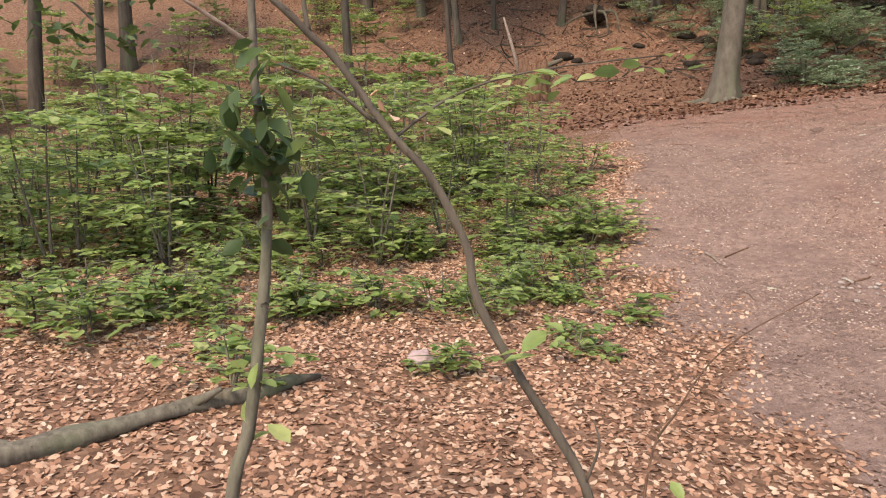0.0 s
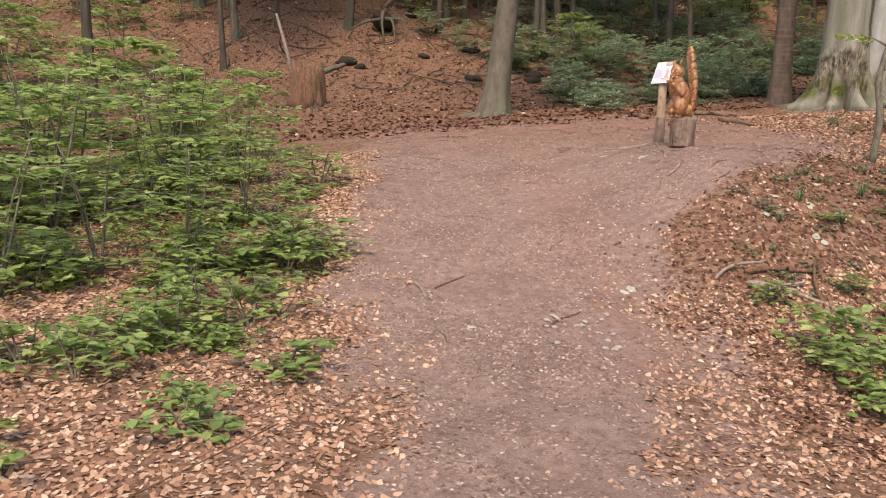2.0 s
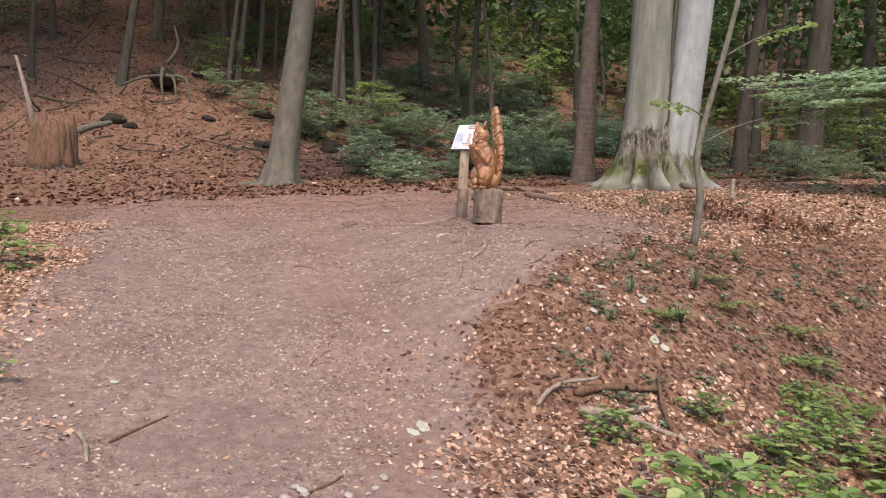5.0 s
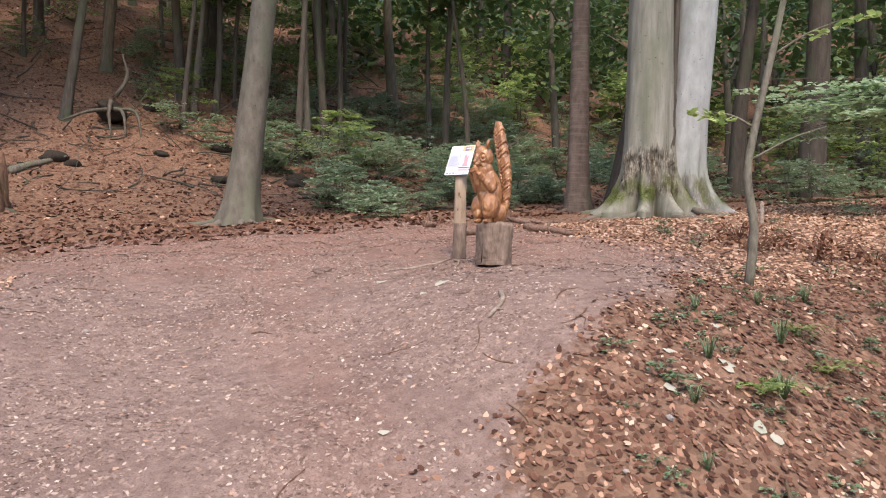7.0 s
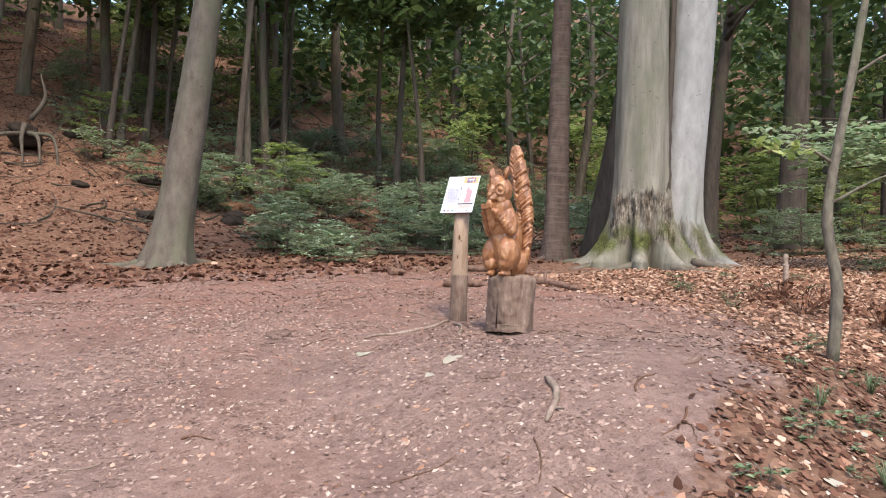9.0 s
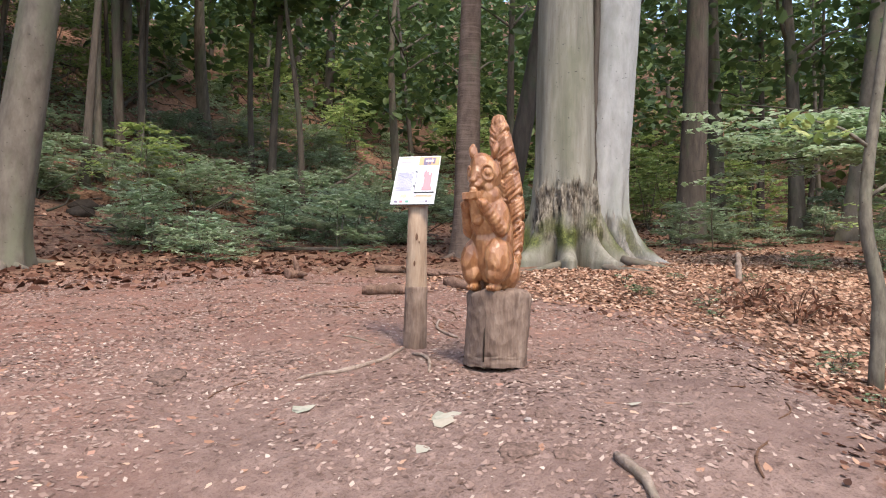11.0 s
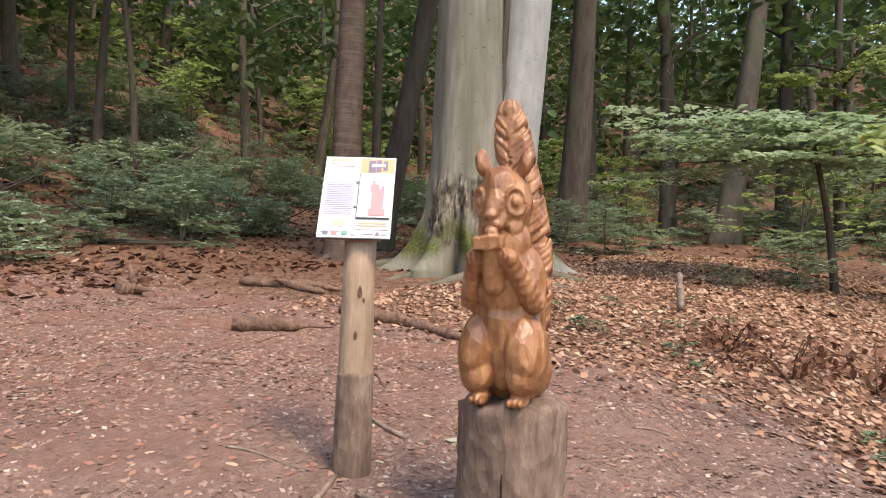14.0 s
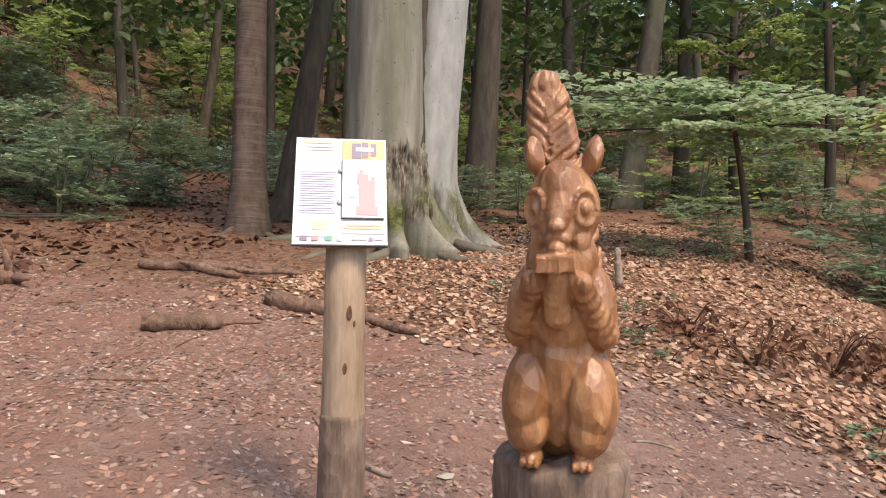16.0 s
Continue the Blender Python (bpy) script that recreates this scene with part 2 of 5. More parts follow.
def ground_material():
    m, nt, b = material("forest_floor", 0.95, 0.1)
    at = nt.nodes.new("ShaderNodeAttribute")
    at.attribute_name = "trodden"
    v = place(nt)
    n1, n2, n3 = grain(nt, v, 0.9, 5), grain(nt, v, 9, 6), grain(nt, v, 70, 5, 0.7)
    dirt = ramp(nt, n2, [(0.25, (0.17, 0.108, 0.087)), (0.5, (0.25, 0.163, 0.134)), (0.75, (0.325, 0.218, 0.18))])
    dirt = mix(nt, 0.7, dirt, ramp(nt, n3, [(0.34, (0.4, 0.36, 0.33)), (0.52, (1, 1, 1)), (0.75, (1.0, 0.97, 0.93))]), "MULTIPLY")
    # damp dark patches, and a rusty cast where needles and rotted leaf lie thick
    dirt = mix(nt, ramp(nt, n1, [(0.48, (0, 0, 0)), (0.66, (0.6, 0.6, 0.6))]), dirt, (0.15, 0.092, 0.076))
    rust = nt.nodes.new("ShaderNodeAttribute")
    rust.attribute_name = "rusty"
    rusty = math_node(nt, "MULTIPLY", rust.outputs["Fac"], ramp(nt, grain(nt, v, 2.2, 5), [(0.3, (0.2, 0.2, 0.2)), (0.6, (0.85, 0.85, 0.85))]))
    dirt = mix(nt, rusty, dirt, (0.235, 0.112, 0.08))
    vo = node(nt, "ShaderNodeTexVoronoi", Scale=17.0, Randomness=1.0)
    nt.links.new(v, vo.inputs["Vector"])
    leafy = ramp(nt, nt.nodes.new("ShaderNodeSeparateColor").outputs[0], [(0, (0.13, 0.07, 0.047)), (1, (0.29, 0.165, 0.11))])
    sep = leafy.node.inputs[0].links[0].from_node
    nt.links.new(vo.outputs["Color"], sep.inputs[0])
    leafy = mix(nt, 0.7, leafy, ramp(nt, n2, [(0.3, (0.5, 0.45, 0.42)), (0.7, (1, 1, 1))]), "MULTIPLY")
    edge = math_node(nt, "ADD", at.outputs["Fac"], math_node(nt, "MULTIPLY", math_node(nt, "SUBTRACT", n2, 0.5), 0.9))
    c = mix(nt, ramp(nt, edge, [(0.35, (0, 0, 0)), (0.65, (1, 1, 1))]), leafy, dirt)
    nt.links.new(c, b.inputs["Base Color"])
    bump(nt, b, math_node(nt, "ADD", n3, math_node(nt, "MULTIPLY", n2, 1.5)), 0.7, 0.02)
    return m


gx, gy = graded(-260, 320, -5, 19, 0.11, 1.07), graded(-260, 340, 1, 24, 0.11, 1.07)
GX, GY = np.meshgrid(gx, gy)
GZ = lie(GX, GY) + rough_ground(GX, GY)
nx, ny = len(gx), len(gy)
idx = np.arange(nx * ny).reshape(ny, nx)
quads = np.stack([idx[:-1, :-1], idx[:-1, 1:], idx[1:, 1:], idx[1:, :-1]], -1).reshape(-1, 4)
ground = mesh_part("ground", np.stack([GX, GY, GZ], -1).reshape(-1, 3), quads, ground_material())
att = ground.data.attributes.new("trodden", "FLOAT", "POINT")
att.data.foreach_set("value", bare(GX, GY).astype(np.float32).ravel())
att = ground.data.attributes.new("rusty", "FLOAT", "POINT")
att.data.foreach_set("value", (np.clip((GY + 0.5 * GX - 18.5) / 4, 0, 1) * 0.9 + 0.35 * np.exp(-((GX - 4.4 - 0.15 * GY) / 0.5) ** 2)).clip(0, 1).astype(np.float32).ravel())
tagged(ground, "bare brown earth path between banks of dry leaves", "ground", kind="structure")

# ---- shapes that many things share ----
rng = np.random.default_rng(7)


def tube(points, radii, sides=10, wobble=0.0, cap=True):
    """A tapered limb along points, as verts and quads."""
    P = np.array(points, float)
    n = len(P)
    T = np.gradient(P, axis=0)
    T /= np.linalg.norm(T, axis=1)[:, None] + 1e-9
    ref = np.array([0.0, 0, 1]) if abs(T[0][2]) < 0.8 else np.array([1.0, 0, 0])
    A = np.cross(T, ref)
    A /= np.linalg.norm(A, axis=1)[:, None] + 1e-9
    B = np.cross(T, A)
    th = np.linspace(0, 2 * np.pi, sides, endpoint=False)
    R = np.array(radii, float)[:, None] * (1 + wobble * rng.normal(size=(n, sides)))
    V = P[:, None] + R[..., None] * (np.cos(th)[None, :, None] * A[:, None] + np.sin(th)[None, :, None] * B[:, None])
    V = V.reshape(-1, 3)
    i = np.arange(n * sides).reshape(n, sides)
    j = np.roll(i, -1, 1)
    F = np.stack([i[:-1], j[:-1], j[1:], i[1:]], -1).reshape(-1, 4)
    if cap:
        V = np.vstack([V, P[0], P[-1]])
        a, b = n * sides, n * sides + 1
        k = np.arange(0, sides, 2)
        F = np.vstack([F, np.stack([np.full_like(k, a), i[0, (k + 2) % sides], i[0, (k + 1) % sides], i[0, k]], -1),
                       np.stack([np.full_like(k, b), i[-1, k], i[-1, (k + 1) % sides], i[-1, (k + 2) % sides]], -1)])
    return V, F


def join(pieces):
    V, F, n = [], [], 0
    for v, f in pieces:
        V.append(v)
        F.append(f + n)
        n += len(v)
    return np.vstack(V), np.vstack(F)


def smooth_line(points, n):
    """A soft curve through a few points (Catmull-Rom)."""
    P = np.array(points, float)
    P = np.vstack([2 * P[0] - P[1], P, 2 * P[-1] - P[-2]])
    out = []
    m = len(P) - 3
    for t in np.linspace(0, m - 1e-6, n):
        i = int(t)
        f = t - i
        a, b, c, d = P[i:i + 4]
        out.append(0.5 * (2 * b + (c - a) * f + (2 * a - 5 * b + 4 * c - d) * f * f + (3 * b - a - 3 * c + d) * f ** 3))
    return np.array(out)


def leaves(centres, size, flat=0.5, fold=0.25, long=1.7, spread=0.35, heading=None):
    """Folded leaf blades at the centres: two quads each, every leaf an island."""
    C = np.asarray(centres, float)
    n = len(C)
    yaw = rng.uniform(0, 2 * np.pi, n) if heading is None else heading + rng.normal(0, 0.7, n)
    pitch, roll = rng.normal(0, flat, n), rng.normal(0, flat, n)
    s = size * (1 + spread * rng.uniform(-1, 1, n))
    ax = np.stack([np.cos(yaw) * np.cos(pitch), np.sin(yaw) * np.cos(pitch), np.sin(pitch)], -1)
    side = np.stack([-np.sin(yaw), np.cos(yaw), np.zeros(n)], -1)
    up = np.cross(ax, side)
    side, up = (side * np.cos(roll)[:, None] + up * np.sin(roll)[:, None]), (up * np.cos(roll)[:, None] - side * np.sin(roll)[:, None])
    h, w = s[:, None] * long / 2, s[:, None] * 0.5
    lift = fold * s[:, None] * 0.5
    base, tip = C - ax * h, C + ax * h - up * lift * 0.8
    l1, l2 = C - ax * h * 0.35 + side * w + up * lift, C + ax * h * 0.4 + side * w * 0.8 + up * lift * 0.6
    r1, r2 = C - ax * h * 0.35 - side * w + up * lift, C + ax * h * 0.4 - side * w * 0.8 + up * lift * 0.6
    V = np.stack([base, tip, l1, l2, r1, r2], 1).reshape(-1, 3)
    o = (np.arange(n) * 6)[:, None]
    F = np.concatenate([o + np.array([0, 1, 3, 2]), o + np.array([0, 4, 5, 1])])
    return V, F


def flakes(centres, size, flat=0.3, long=1.6, spread=0.6):
    """Flat crumbs: one uneven quad each."""
    C = np.asarray(centres, float)
    n = len(C)
    yaw, tip = rng.uniform(0, 6.283, n), rng.normal(0, flat, (n, 2))
    s = (size * (1 + spread * rng.uniform(-1, 1, n)))[:, None]
    ax = np.stack([np.cos(yaw), np.sin(yaw), tip[:, 0]], -1) * s * long / 2
    side = np.stack([-np.sin(yaw), np.cos(yaw), tip[:, 1]], -1) * s / 2
    V = np.stack([C - ax - side * 0.5, C - ax * 0.2 + side, C + ax + side * 0.3, C + ax * 0.3 - side], 1).reshape(-1, 3)
    return V, np.arange(n * 4).reshape(n, 4)


def spray(start, end, count, size, width, droop=0.1, flat=0.3):
    """A flat fan of leaves along a twig."""
    a, b = np.array(start, float), np.array(end, float)
    t = rng.uniform(0.1, 1.05, count)
    d = b - a
    L = np.linalg.norm(d[:2]) + 1e-6
    s = np.array([-d[1], d[0], 0]) / L
    k = rng.uniform(-1, 1, count) * width * np.sin(np.clip(t, 0.12, 1) * 2.8 + 0.25)
    C = a + d * t[:, None] + s * k[:, None]
    C[:, 2] += -droop * (t ** 2) * np.linalg.norm(d) - 0.12 * np.abs(k) + rng.normal(0, size * 0.25, count)
    return leaves(C, size, flat)


# ---- trees ----
def crown(parent, x, y, z0, z1, radius, count, size=0.25, mat=None):
    """Many loose clumps of leaves between two heights, with gaps."""
    clumps, count = 30, int(count * 1.6)
    ph = rng.uniform(0, 2 * np.pi, clumps)
    rr = radius * np.sqrt(rng.uniform(0.05, 1, clumps))
    cz = rng.uniform(z0, z1, clumps)
    k = rng.integers(0, clumps, count)
    C = np.stack([rr[k] * np.cos(ph[k]), rr[k] * np.sin(ph[k]), cz[k]], -1)
    C += rng.normal(0, 1, (count, 3)) * np.array([0.75, 0.75, 0.3]) * radius * 0.28
    V, F = leaves(C, size, 0.5)
    return mesh_part("crown", V, F, mat or M_LEAF_DARK, parent, smooth=False)


def trunk_shape(height, r0, r1, lean=(0, 0), flare=0.6, lobes=6, bend=0.1, rings=26, sides=20, seed=0, flare_height=0.45):
    g = np.random.default_rng(seed)
    t = np.concatenate([np.linspace(-0.03, 0.12, 9), np.linspace(0.14, 1, rings)])
    th = np.linspace(0, 2 * np.pi, sides, endpoint=False)
    z = t * height
    ph, p1 = g.uniform(0, 6.28), g.uniform(0, 6.28)
    cx = lean[0] * z + bend * np.sin(t * 4 + p1) - bend * np.sin(p1)
    cy = lean[1] * z + bend * np.sin(t * 3.3 + p1 + 2) - bend * np.sin(p1 + 2)
    R = (r0 + (r1 - r0) * t)[:, None] * (1 + 0.035 * np.sin(3 * th + ph + 2.3 * t[:, None]) + 0.025 * np.sin(5 * th + p1 - 5 * t[:, None]))
    lobe = 0.4 + 0.6 * np.abs(np.cos(lobes * th / 2 + ph)) ** 3
    R = R * (1 + flare * np.exp(-np.maximum(z, 0) / flare_height)[:, None] * lobe)
    V = np.stack([cx[:, None] + R * np.cos(th), cy[:, None] + R * np.sin(th), np.repeat(z[:, None], sides, 1)], -1).reshape(-1, 3)
    n = len(t)
    i = np.arange(n * sides).reshape(n, sides)
    j = np.roll(i, -1, 1)
    return V, np.stack([i[:-1], j[:-1], j[1:], i[1:]], -1).reshape(-1, 4)


def root_shape(x, y, ang, length, r, turn, z_base, lift):
    """A root that leaves the foot of a trunk and dives under the earth."""
    pts, rad = [], []
    a, px, py = ang, 0.0, 0.0
    for k in range(12):
        t = k / 11
        g = ground_at(x + px, y + py) - z_base
        pts.append((px, py, g + lift * (1 - t) ** 3 + r * 0.35 * (1 - t) - 0.07 * t))
        rad.append(r * (1 - 0.85 * t))
        px += math.cos(a) * length / 11
        py += math.sin(a) * length / 11
        a += turn / 11 + 0.3 * math.sin(k * 1.3 + ang * 3)
    return tube(pts, rad, 8, 0.05)


def tree(name, x, y, r0, height, mat, label, lean=(0, 0), flare=0.5, crown_r=3.5, leaves_n=900, seed=0, roots=0, limbs=4, crown_low=0.55, bend=0.12, group="woodland trees"):
    z = ground_at(x, y)
    t = new(name)
    t.location = (x, y, z)
    V, F = trunk_shape(height, r0, r0 * 0.35, lean, flare, 6, bend, seed=seed)
    mesh_part("trunk", V, F, mat, t)
    g = np.random.default_rng(seed + 100)
    for k in range(roots):
        a = 6.283 * (k + g.uniform(-0.25, 0.25)) / roots
        V, F = root_shape(x, y, a, r0 * g.uniform(3, 4.6), r0 * g.uniform(0.28, 0.42), g.uniform(-0.7, 0.7), z, r0 * 0.5)
        mesh_part("root", V, F, mat, t)
    for k in range(limbs):
        h = height * g.uniform(crown_low, 0.92)
        a, L = g.uniform(0, 6.28), crown_r * g.uniform(0.5, 0.95)
        b0 = np.array([lean[0] * h, lean[1] * h, h])
        pts = [b0, b0 + (math.cos(a) * L * 0.5, math.sin(a) * L * 0.5, L * 0.4), b0 + (math.cos(a + 0.3) * L, math.sin(a + 0.3) * L, L * 0.6)]
        V, F = tube(smooth_line(pts, 7), np.linspace(r0 * 0.3, r0 * 0.06, 7), 7)
        mesh_part("limb", V, F, mat, t)
    if leaves_n:
        c = crown(t, x, y, height * crown_low, height * 1.05, crown_r, leaves_n)
        c.location = (lean[0] * height * 0.75, lean[1] * height * 0.75, 0)
    return tagged(t, label, "tree", group)


tree("beech_tree", 8.85, 25.6, 0.40, 15, M_BEECH, "grey smooth-barked beech with flared roots at the clearing's edge", (0.085, -0.03), 0.75, 4.2, 600, 3, roots=7, crown_low=0.5, bend=0.06)
tree("cherry_tree", 16.6, 21.95, 0.29, 14, M_CHERRY, "straight brown tree with banded bark behind the sign", (-0.012, 0.005), 0.45, 3.2, 400, 5, roots=4, bend=0.07)
tree("leaning_tree", 18.4, 22.6, 0.26, 13, M_DARK, "dark tree leaning behind a banded trunk", (0.10, -0.05), 0.4, 3, 350, 8, bend=0.2)
tree("grey_tree", 29.0, 18.4, 0.38, 15, M_BEECH, "grey-brown leaning tree in shady undergrowth", (0.10, -0.10), 0.5, 4, 400, 9, bend=0.1)
tree("dark_tree", 25.4, 21.6, 0.42, 16, M_DARK, "broad dark tree in deep shade", (0.03, -0.02), 0.4, 4, 400, 10)

# the great beech with two stems
BX, BY = 16.75, 19.3
bz = ground_at(BX, BY)
great = new("great_beech")
great.location = (BX, BY, bz)
RIGHT = -0.98  # the side on which the pale stem braces itself


def buttress_stem(dx, dy, height, r0, r1, lean, flare, lobes, brace, seed, scarred):
    """A stem with fluted root flare, and on the scarred one a band of torn bark with moss below it."""
    th = np.linspace(0, 2 * np.pi, 180, endpoint=False)
    z = np.concatenate([np.linspace(-0.3, 2.2, 84), np.linspace(2.3, height, 40)])
    g = np.random.default_rng(seed)
    ph = g.uniform(0, 6.28, 4)
    V, scar, moss = [], [], []
    for h in z:
        up = max(h, 0)
        near = math.exp(-up / 0.42)
        for a in th:
            lobe = 0.35 + 0.65 * abs(math.cos(lobes * a / 2 + ph[0] + 0.3 * math.sin(2 * a + ph[1]))) ** 1.6
            side = max(0.0, math.cos(a - RIGHT)) ** 3 * brace
            r = (r0 + (r1 - r0) * up / height) * (1 + 0.03 * math.sin(2 * a + ph[2] + 0.5 * h) + 0.022 * math.sin(5 * a + ph[3] - 0.8 * h))
            r *= 1 + near * (flare * (2.1 * lobe - 0.75) + side)
            r -= 0.24 * (1 - lobe) * math.exp(-up / 0.9)
            p = Vector((math.cos(a) * 2.2, math.sin(a) * 2.2, h))
            s = m = 0.0
            if scarred and h < 2.2:
                off = (a - 3.78 + math.pi) % (2 * math.pi) - math.pi
                ragged = 0.35 * noise.noise(Vector((a * 7, 3, 0))) + 0.25 * noise.noise(Vector((a * 19, 7, 0)))
                low = 0.55 * (scarred < 1)
                s = min(1, max(0, (1.5 - low + ragged - h) / 0.12)) * min(1, max(0, (h + low - 0.3 - ragged * 0.7) / 0.2)) * min(1, max(0, (1.35 - abs(off)) / 0.2)) * scarred * min(1, max(0, 0.95 + 1.2 * noise.noise(p * 2.1)))
                m = min(1, max(0, (0.95 - h) / 0.35)) * min(1, max(0, (h - 0.12) / 0.2)) * min(1, max(0, noise.noise(p * 1.6) * 3 + 0.7)) * (abs(off) < 1.5)
                r += s * (0.15 * noise.noise(Vector((a * 9, h * 2.0, 1))) + 0.08 * noise.noise(Vector((a * 24, h * 7, 5)))) + 0.02 * s
                r += m * 0.03 * (1 + noise.noise(p * 9))
            r += 0.008 * noise.noise(p * 2.5)
            V.append((dx + lean[0] * h + r * math.cos(a), dy + lean[1] * h + r * math.sin(a), h))
            scar.append(s)
            moss.append(m)
    n, k = len(z), len(th)
    i = np.arange(n * k).reshape(n, k)
    j = np.roll(i, -1, 1)
    return V, np.stack([i[:-1], j[:-1], j[1:], i[1:]], -1).reshape(-1, 4), scar, moss


def scarred_bark(base):
    """The beech bark with torn furrowed wood where the bark is gone, and moss."""
    nt = base.node_tree
    b = nt.nodes["Principled BSDF"]
    c = b.inputs["Base Color"].links[0].from_socket
    torn = grain(nt, place(nt, (5, 5, 1.1)), 4, 8, 0.7)
    for name, stops in (("scar", [(0.36, (0.022, 0.017, 0.013)), (0.5, (0.115, 0.09, 0.067)), (0.64, (0.29, 0.245, 0.195))]), ("moss", [(0.35, (0.035, 0.04, 0.014)), (0.65, (0.12, 0.125, 0.035))])):
        at = nt.nodes.new("ShaderNodeAttribute")
        at.attribute_name = name
        f = torn if name == "scar" else grain(nt, place(nt), 28, 5)
        c = mix(nt, at.outputs["Fac"], c, ramp(nt, f, stops))
    nt.links.new(c, b.inputs["Base Color"])


scarred_bark(M_BEECH_GREEN)
scarred_bark(M_BEECH_PALE)
for (dx, dy, r, lean, mat, fl, brace, seed, scarred, lab) in ((-0.12, 0.18, 0.61, (0.014, 0.012), M_BEECH_GREEN, 0.95, 0.0, 21, 1.0, "greenish furrowed stem with torn bark"),
                                                    (0.68, 0.02, 0.52, (0.036, -0.056), M_BEECH_PALE, 0.75, 1.15, 22, 0.7, "smooth pale grey stem")):
    V, F, scar, moss = buttress_stem(dx, dy, 17, r, r * 0.55, lean, fl, 9, brace, seed, scarred)
    o = mesh_part("trunk", np.array(V) + np.array([0, 0, -0.02]), F, mat, great, lab)
    for name, values in (("scar", scar), ("moss", moss)):
        o.data.attributes.new(name, "FLOAT", "POINT").data.foreach_set("value", np.array(values, dtype=np.float32))
g = np.random.default_rng(4)
for k in range(9):
    a = 6.283 * k / 9 + g.uniform(-0.25, 0.25)
    toward = 0.5 + 0.5 * math.cos(a - 3.75)
    o = np.array([0.15 + 0.95 * math.cos(a), 0.1 + 0.95 * math.sin(a)])
    V, F = root_shape(BX + o[0], BY + o[1], a, 1.0 + 1.0 * toward + g.uniform(-0.2, 0.6), g.uniform(0.06, 0.12), g.uniform(-1.8, 1.8), bz, 0.10)
    mesh_part("root", V + np.array([o[0], o[1], -0.03]), F, M_BEECH, great)
# dark strip down the line where the stems meet, with a small knot
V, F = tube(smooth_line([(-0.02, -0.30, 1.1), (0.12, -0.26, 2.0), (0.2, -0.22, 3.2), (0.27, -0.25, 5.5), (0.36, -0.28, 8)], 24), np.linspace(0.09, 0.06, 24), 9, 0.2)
mesh_part("seam", V, F, M_DARK, great, "dark strip down the line where two stems meet")
crown(great, 0, 0, 9, 17, 5.5, 900)
tagged(great, "huge two-stemmed beech with mossy spreading roots", "tree")

# trunks in the wood behind, their crowns added out of sight above to shade it
woods = random.Random(11)
kinds = ((M_DARK, "slim dark trunk in the shaded wood"), (M_TRUNK, "brown trunk in the shaded wood"), (M_DARK, "dark ivy-brown trunk on the hillside"))
spots = []
for gx_, gy_ in ((13.8, 36.2), (14.5, 36.9), (15.6, 38.0), (16.9, 39.5), (10.7, 41.6), (11.7, 41.9), (-0.1, 35.2), (-0.3, 43.0), (20.5, 36.0), (26.5, 29.2), (28.3, 50.0), (33.0, 42.0), (37.5, 26.7), (40.3, 16.3), (33.0, 13.0), (35.5, 22.0)):
    spots.append((gx_, gy_, woods.uniform(0.11, 0.2)))
# further hillside trees, added so that their unseen crowns shade the slope
for _ in range(34):
    spots.append((woods.uniform(-8, 26), woods.uniform(38, 72), woods.uniform(0.1, 0.28)))
while len(spots) < 132:
    x, y = woods.uniform(-22, 62), woods.uniform(-16, 66)
    open_air = -3 < x < 23 and -6 < y < 30 or x < 14 and y < 36 and x > -2 or -12 < x < 1 and y < 24
    if open_air or (x < 0 and y < 16 and x > -7) or min(math.hypot(x - a, y - b) for a, b, c in spots) < 2.2:
        continue
    spots.append((x, y, woods.uniform(0.12, 0.36)))
for k, (x, y, r) in enumerate(spots):
    mat, lab = kinds[k % 3]
    lean = (woods.uniform(-0.07, 0.07), woods.uniform(-0.07, 0.07))
    tree("woodland_tree", x, y, r, woods.uniform(10, 15), mat, lab, lean, 0.35, woods.uniform(2.6, 4.0), 760 if y > 32 and x < 24 else 260, 200 + k, limbs=4, crown_low=woods.choice((0.6, 0.68, 0.74) if y > 32 and x < 26 else (0.35, 0.5, 0.6)), bend=woods.uniform(0.05, 0.3))


# ---- bushes and seedlings ----
def bush(name, height, reach, twigs, per_twig, size, mat, label, seed, stems=3, low=0.15):
    """A young tree in layers: thin stems and flat fans of leaves."""
    global rng
    rng = np.random.default_rng(seed)
    b = new(name)
    fans, sticks = [], []
    for s in range(stems):
        a = rng.uniform(0, 6.28)
        top = np.array([math.cos(a) * reach * 0.25, math.sin(a) * reach * 0.25, height * rng.uniform(0.8, 1)])
        line = smooth_line([(0, 0, -0.05), top * 0.5 + rng.normal(0, 0.03, 3), top], 8)
        V, F = tube(line, np.linspace(0.008 + 0.007 * height, 0.004, 8), 6)
        mesh_part("stem", V, F, M_STEM, b)
        for k in range(twigs):
            f = low + (1 - low) * (k + rng.uniform(0, 1)) / twigs
            p = line[int(f * 7)]
            d = rng.uniform(0, 6.28)
            L = reach * rng.uniform(0.5, 1) * (1.15 - 0.6 * f)
            e = p + np.array([math.cos(d) * L, math.sin(d) * L, L * rng.uniform(-0.02, 0.25)])
            fans.append(spray(p, e, per_twig, size, L * 0.4, 0.06, 0.16))
            sticks.append(tube([p, (p + e) / 2 + (0, 0, 0.02), e], [0.005, 0.004, 0.002], 4))
    V, F = join(sticks)
    tagged(mesh_part("twigwork", V, F, M_STEM, b), kind="stuff")
    V, F = join(fans)
    tagged(mesh_part("foliage", V, F, mat, b, smooth=False), kind="stuff")
    return tagged(b, label, "bush")


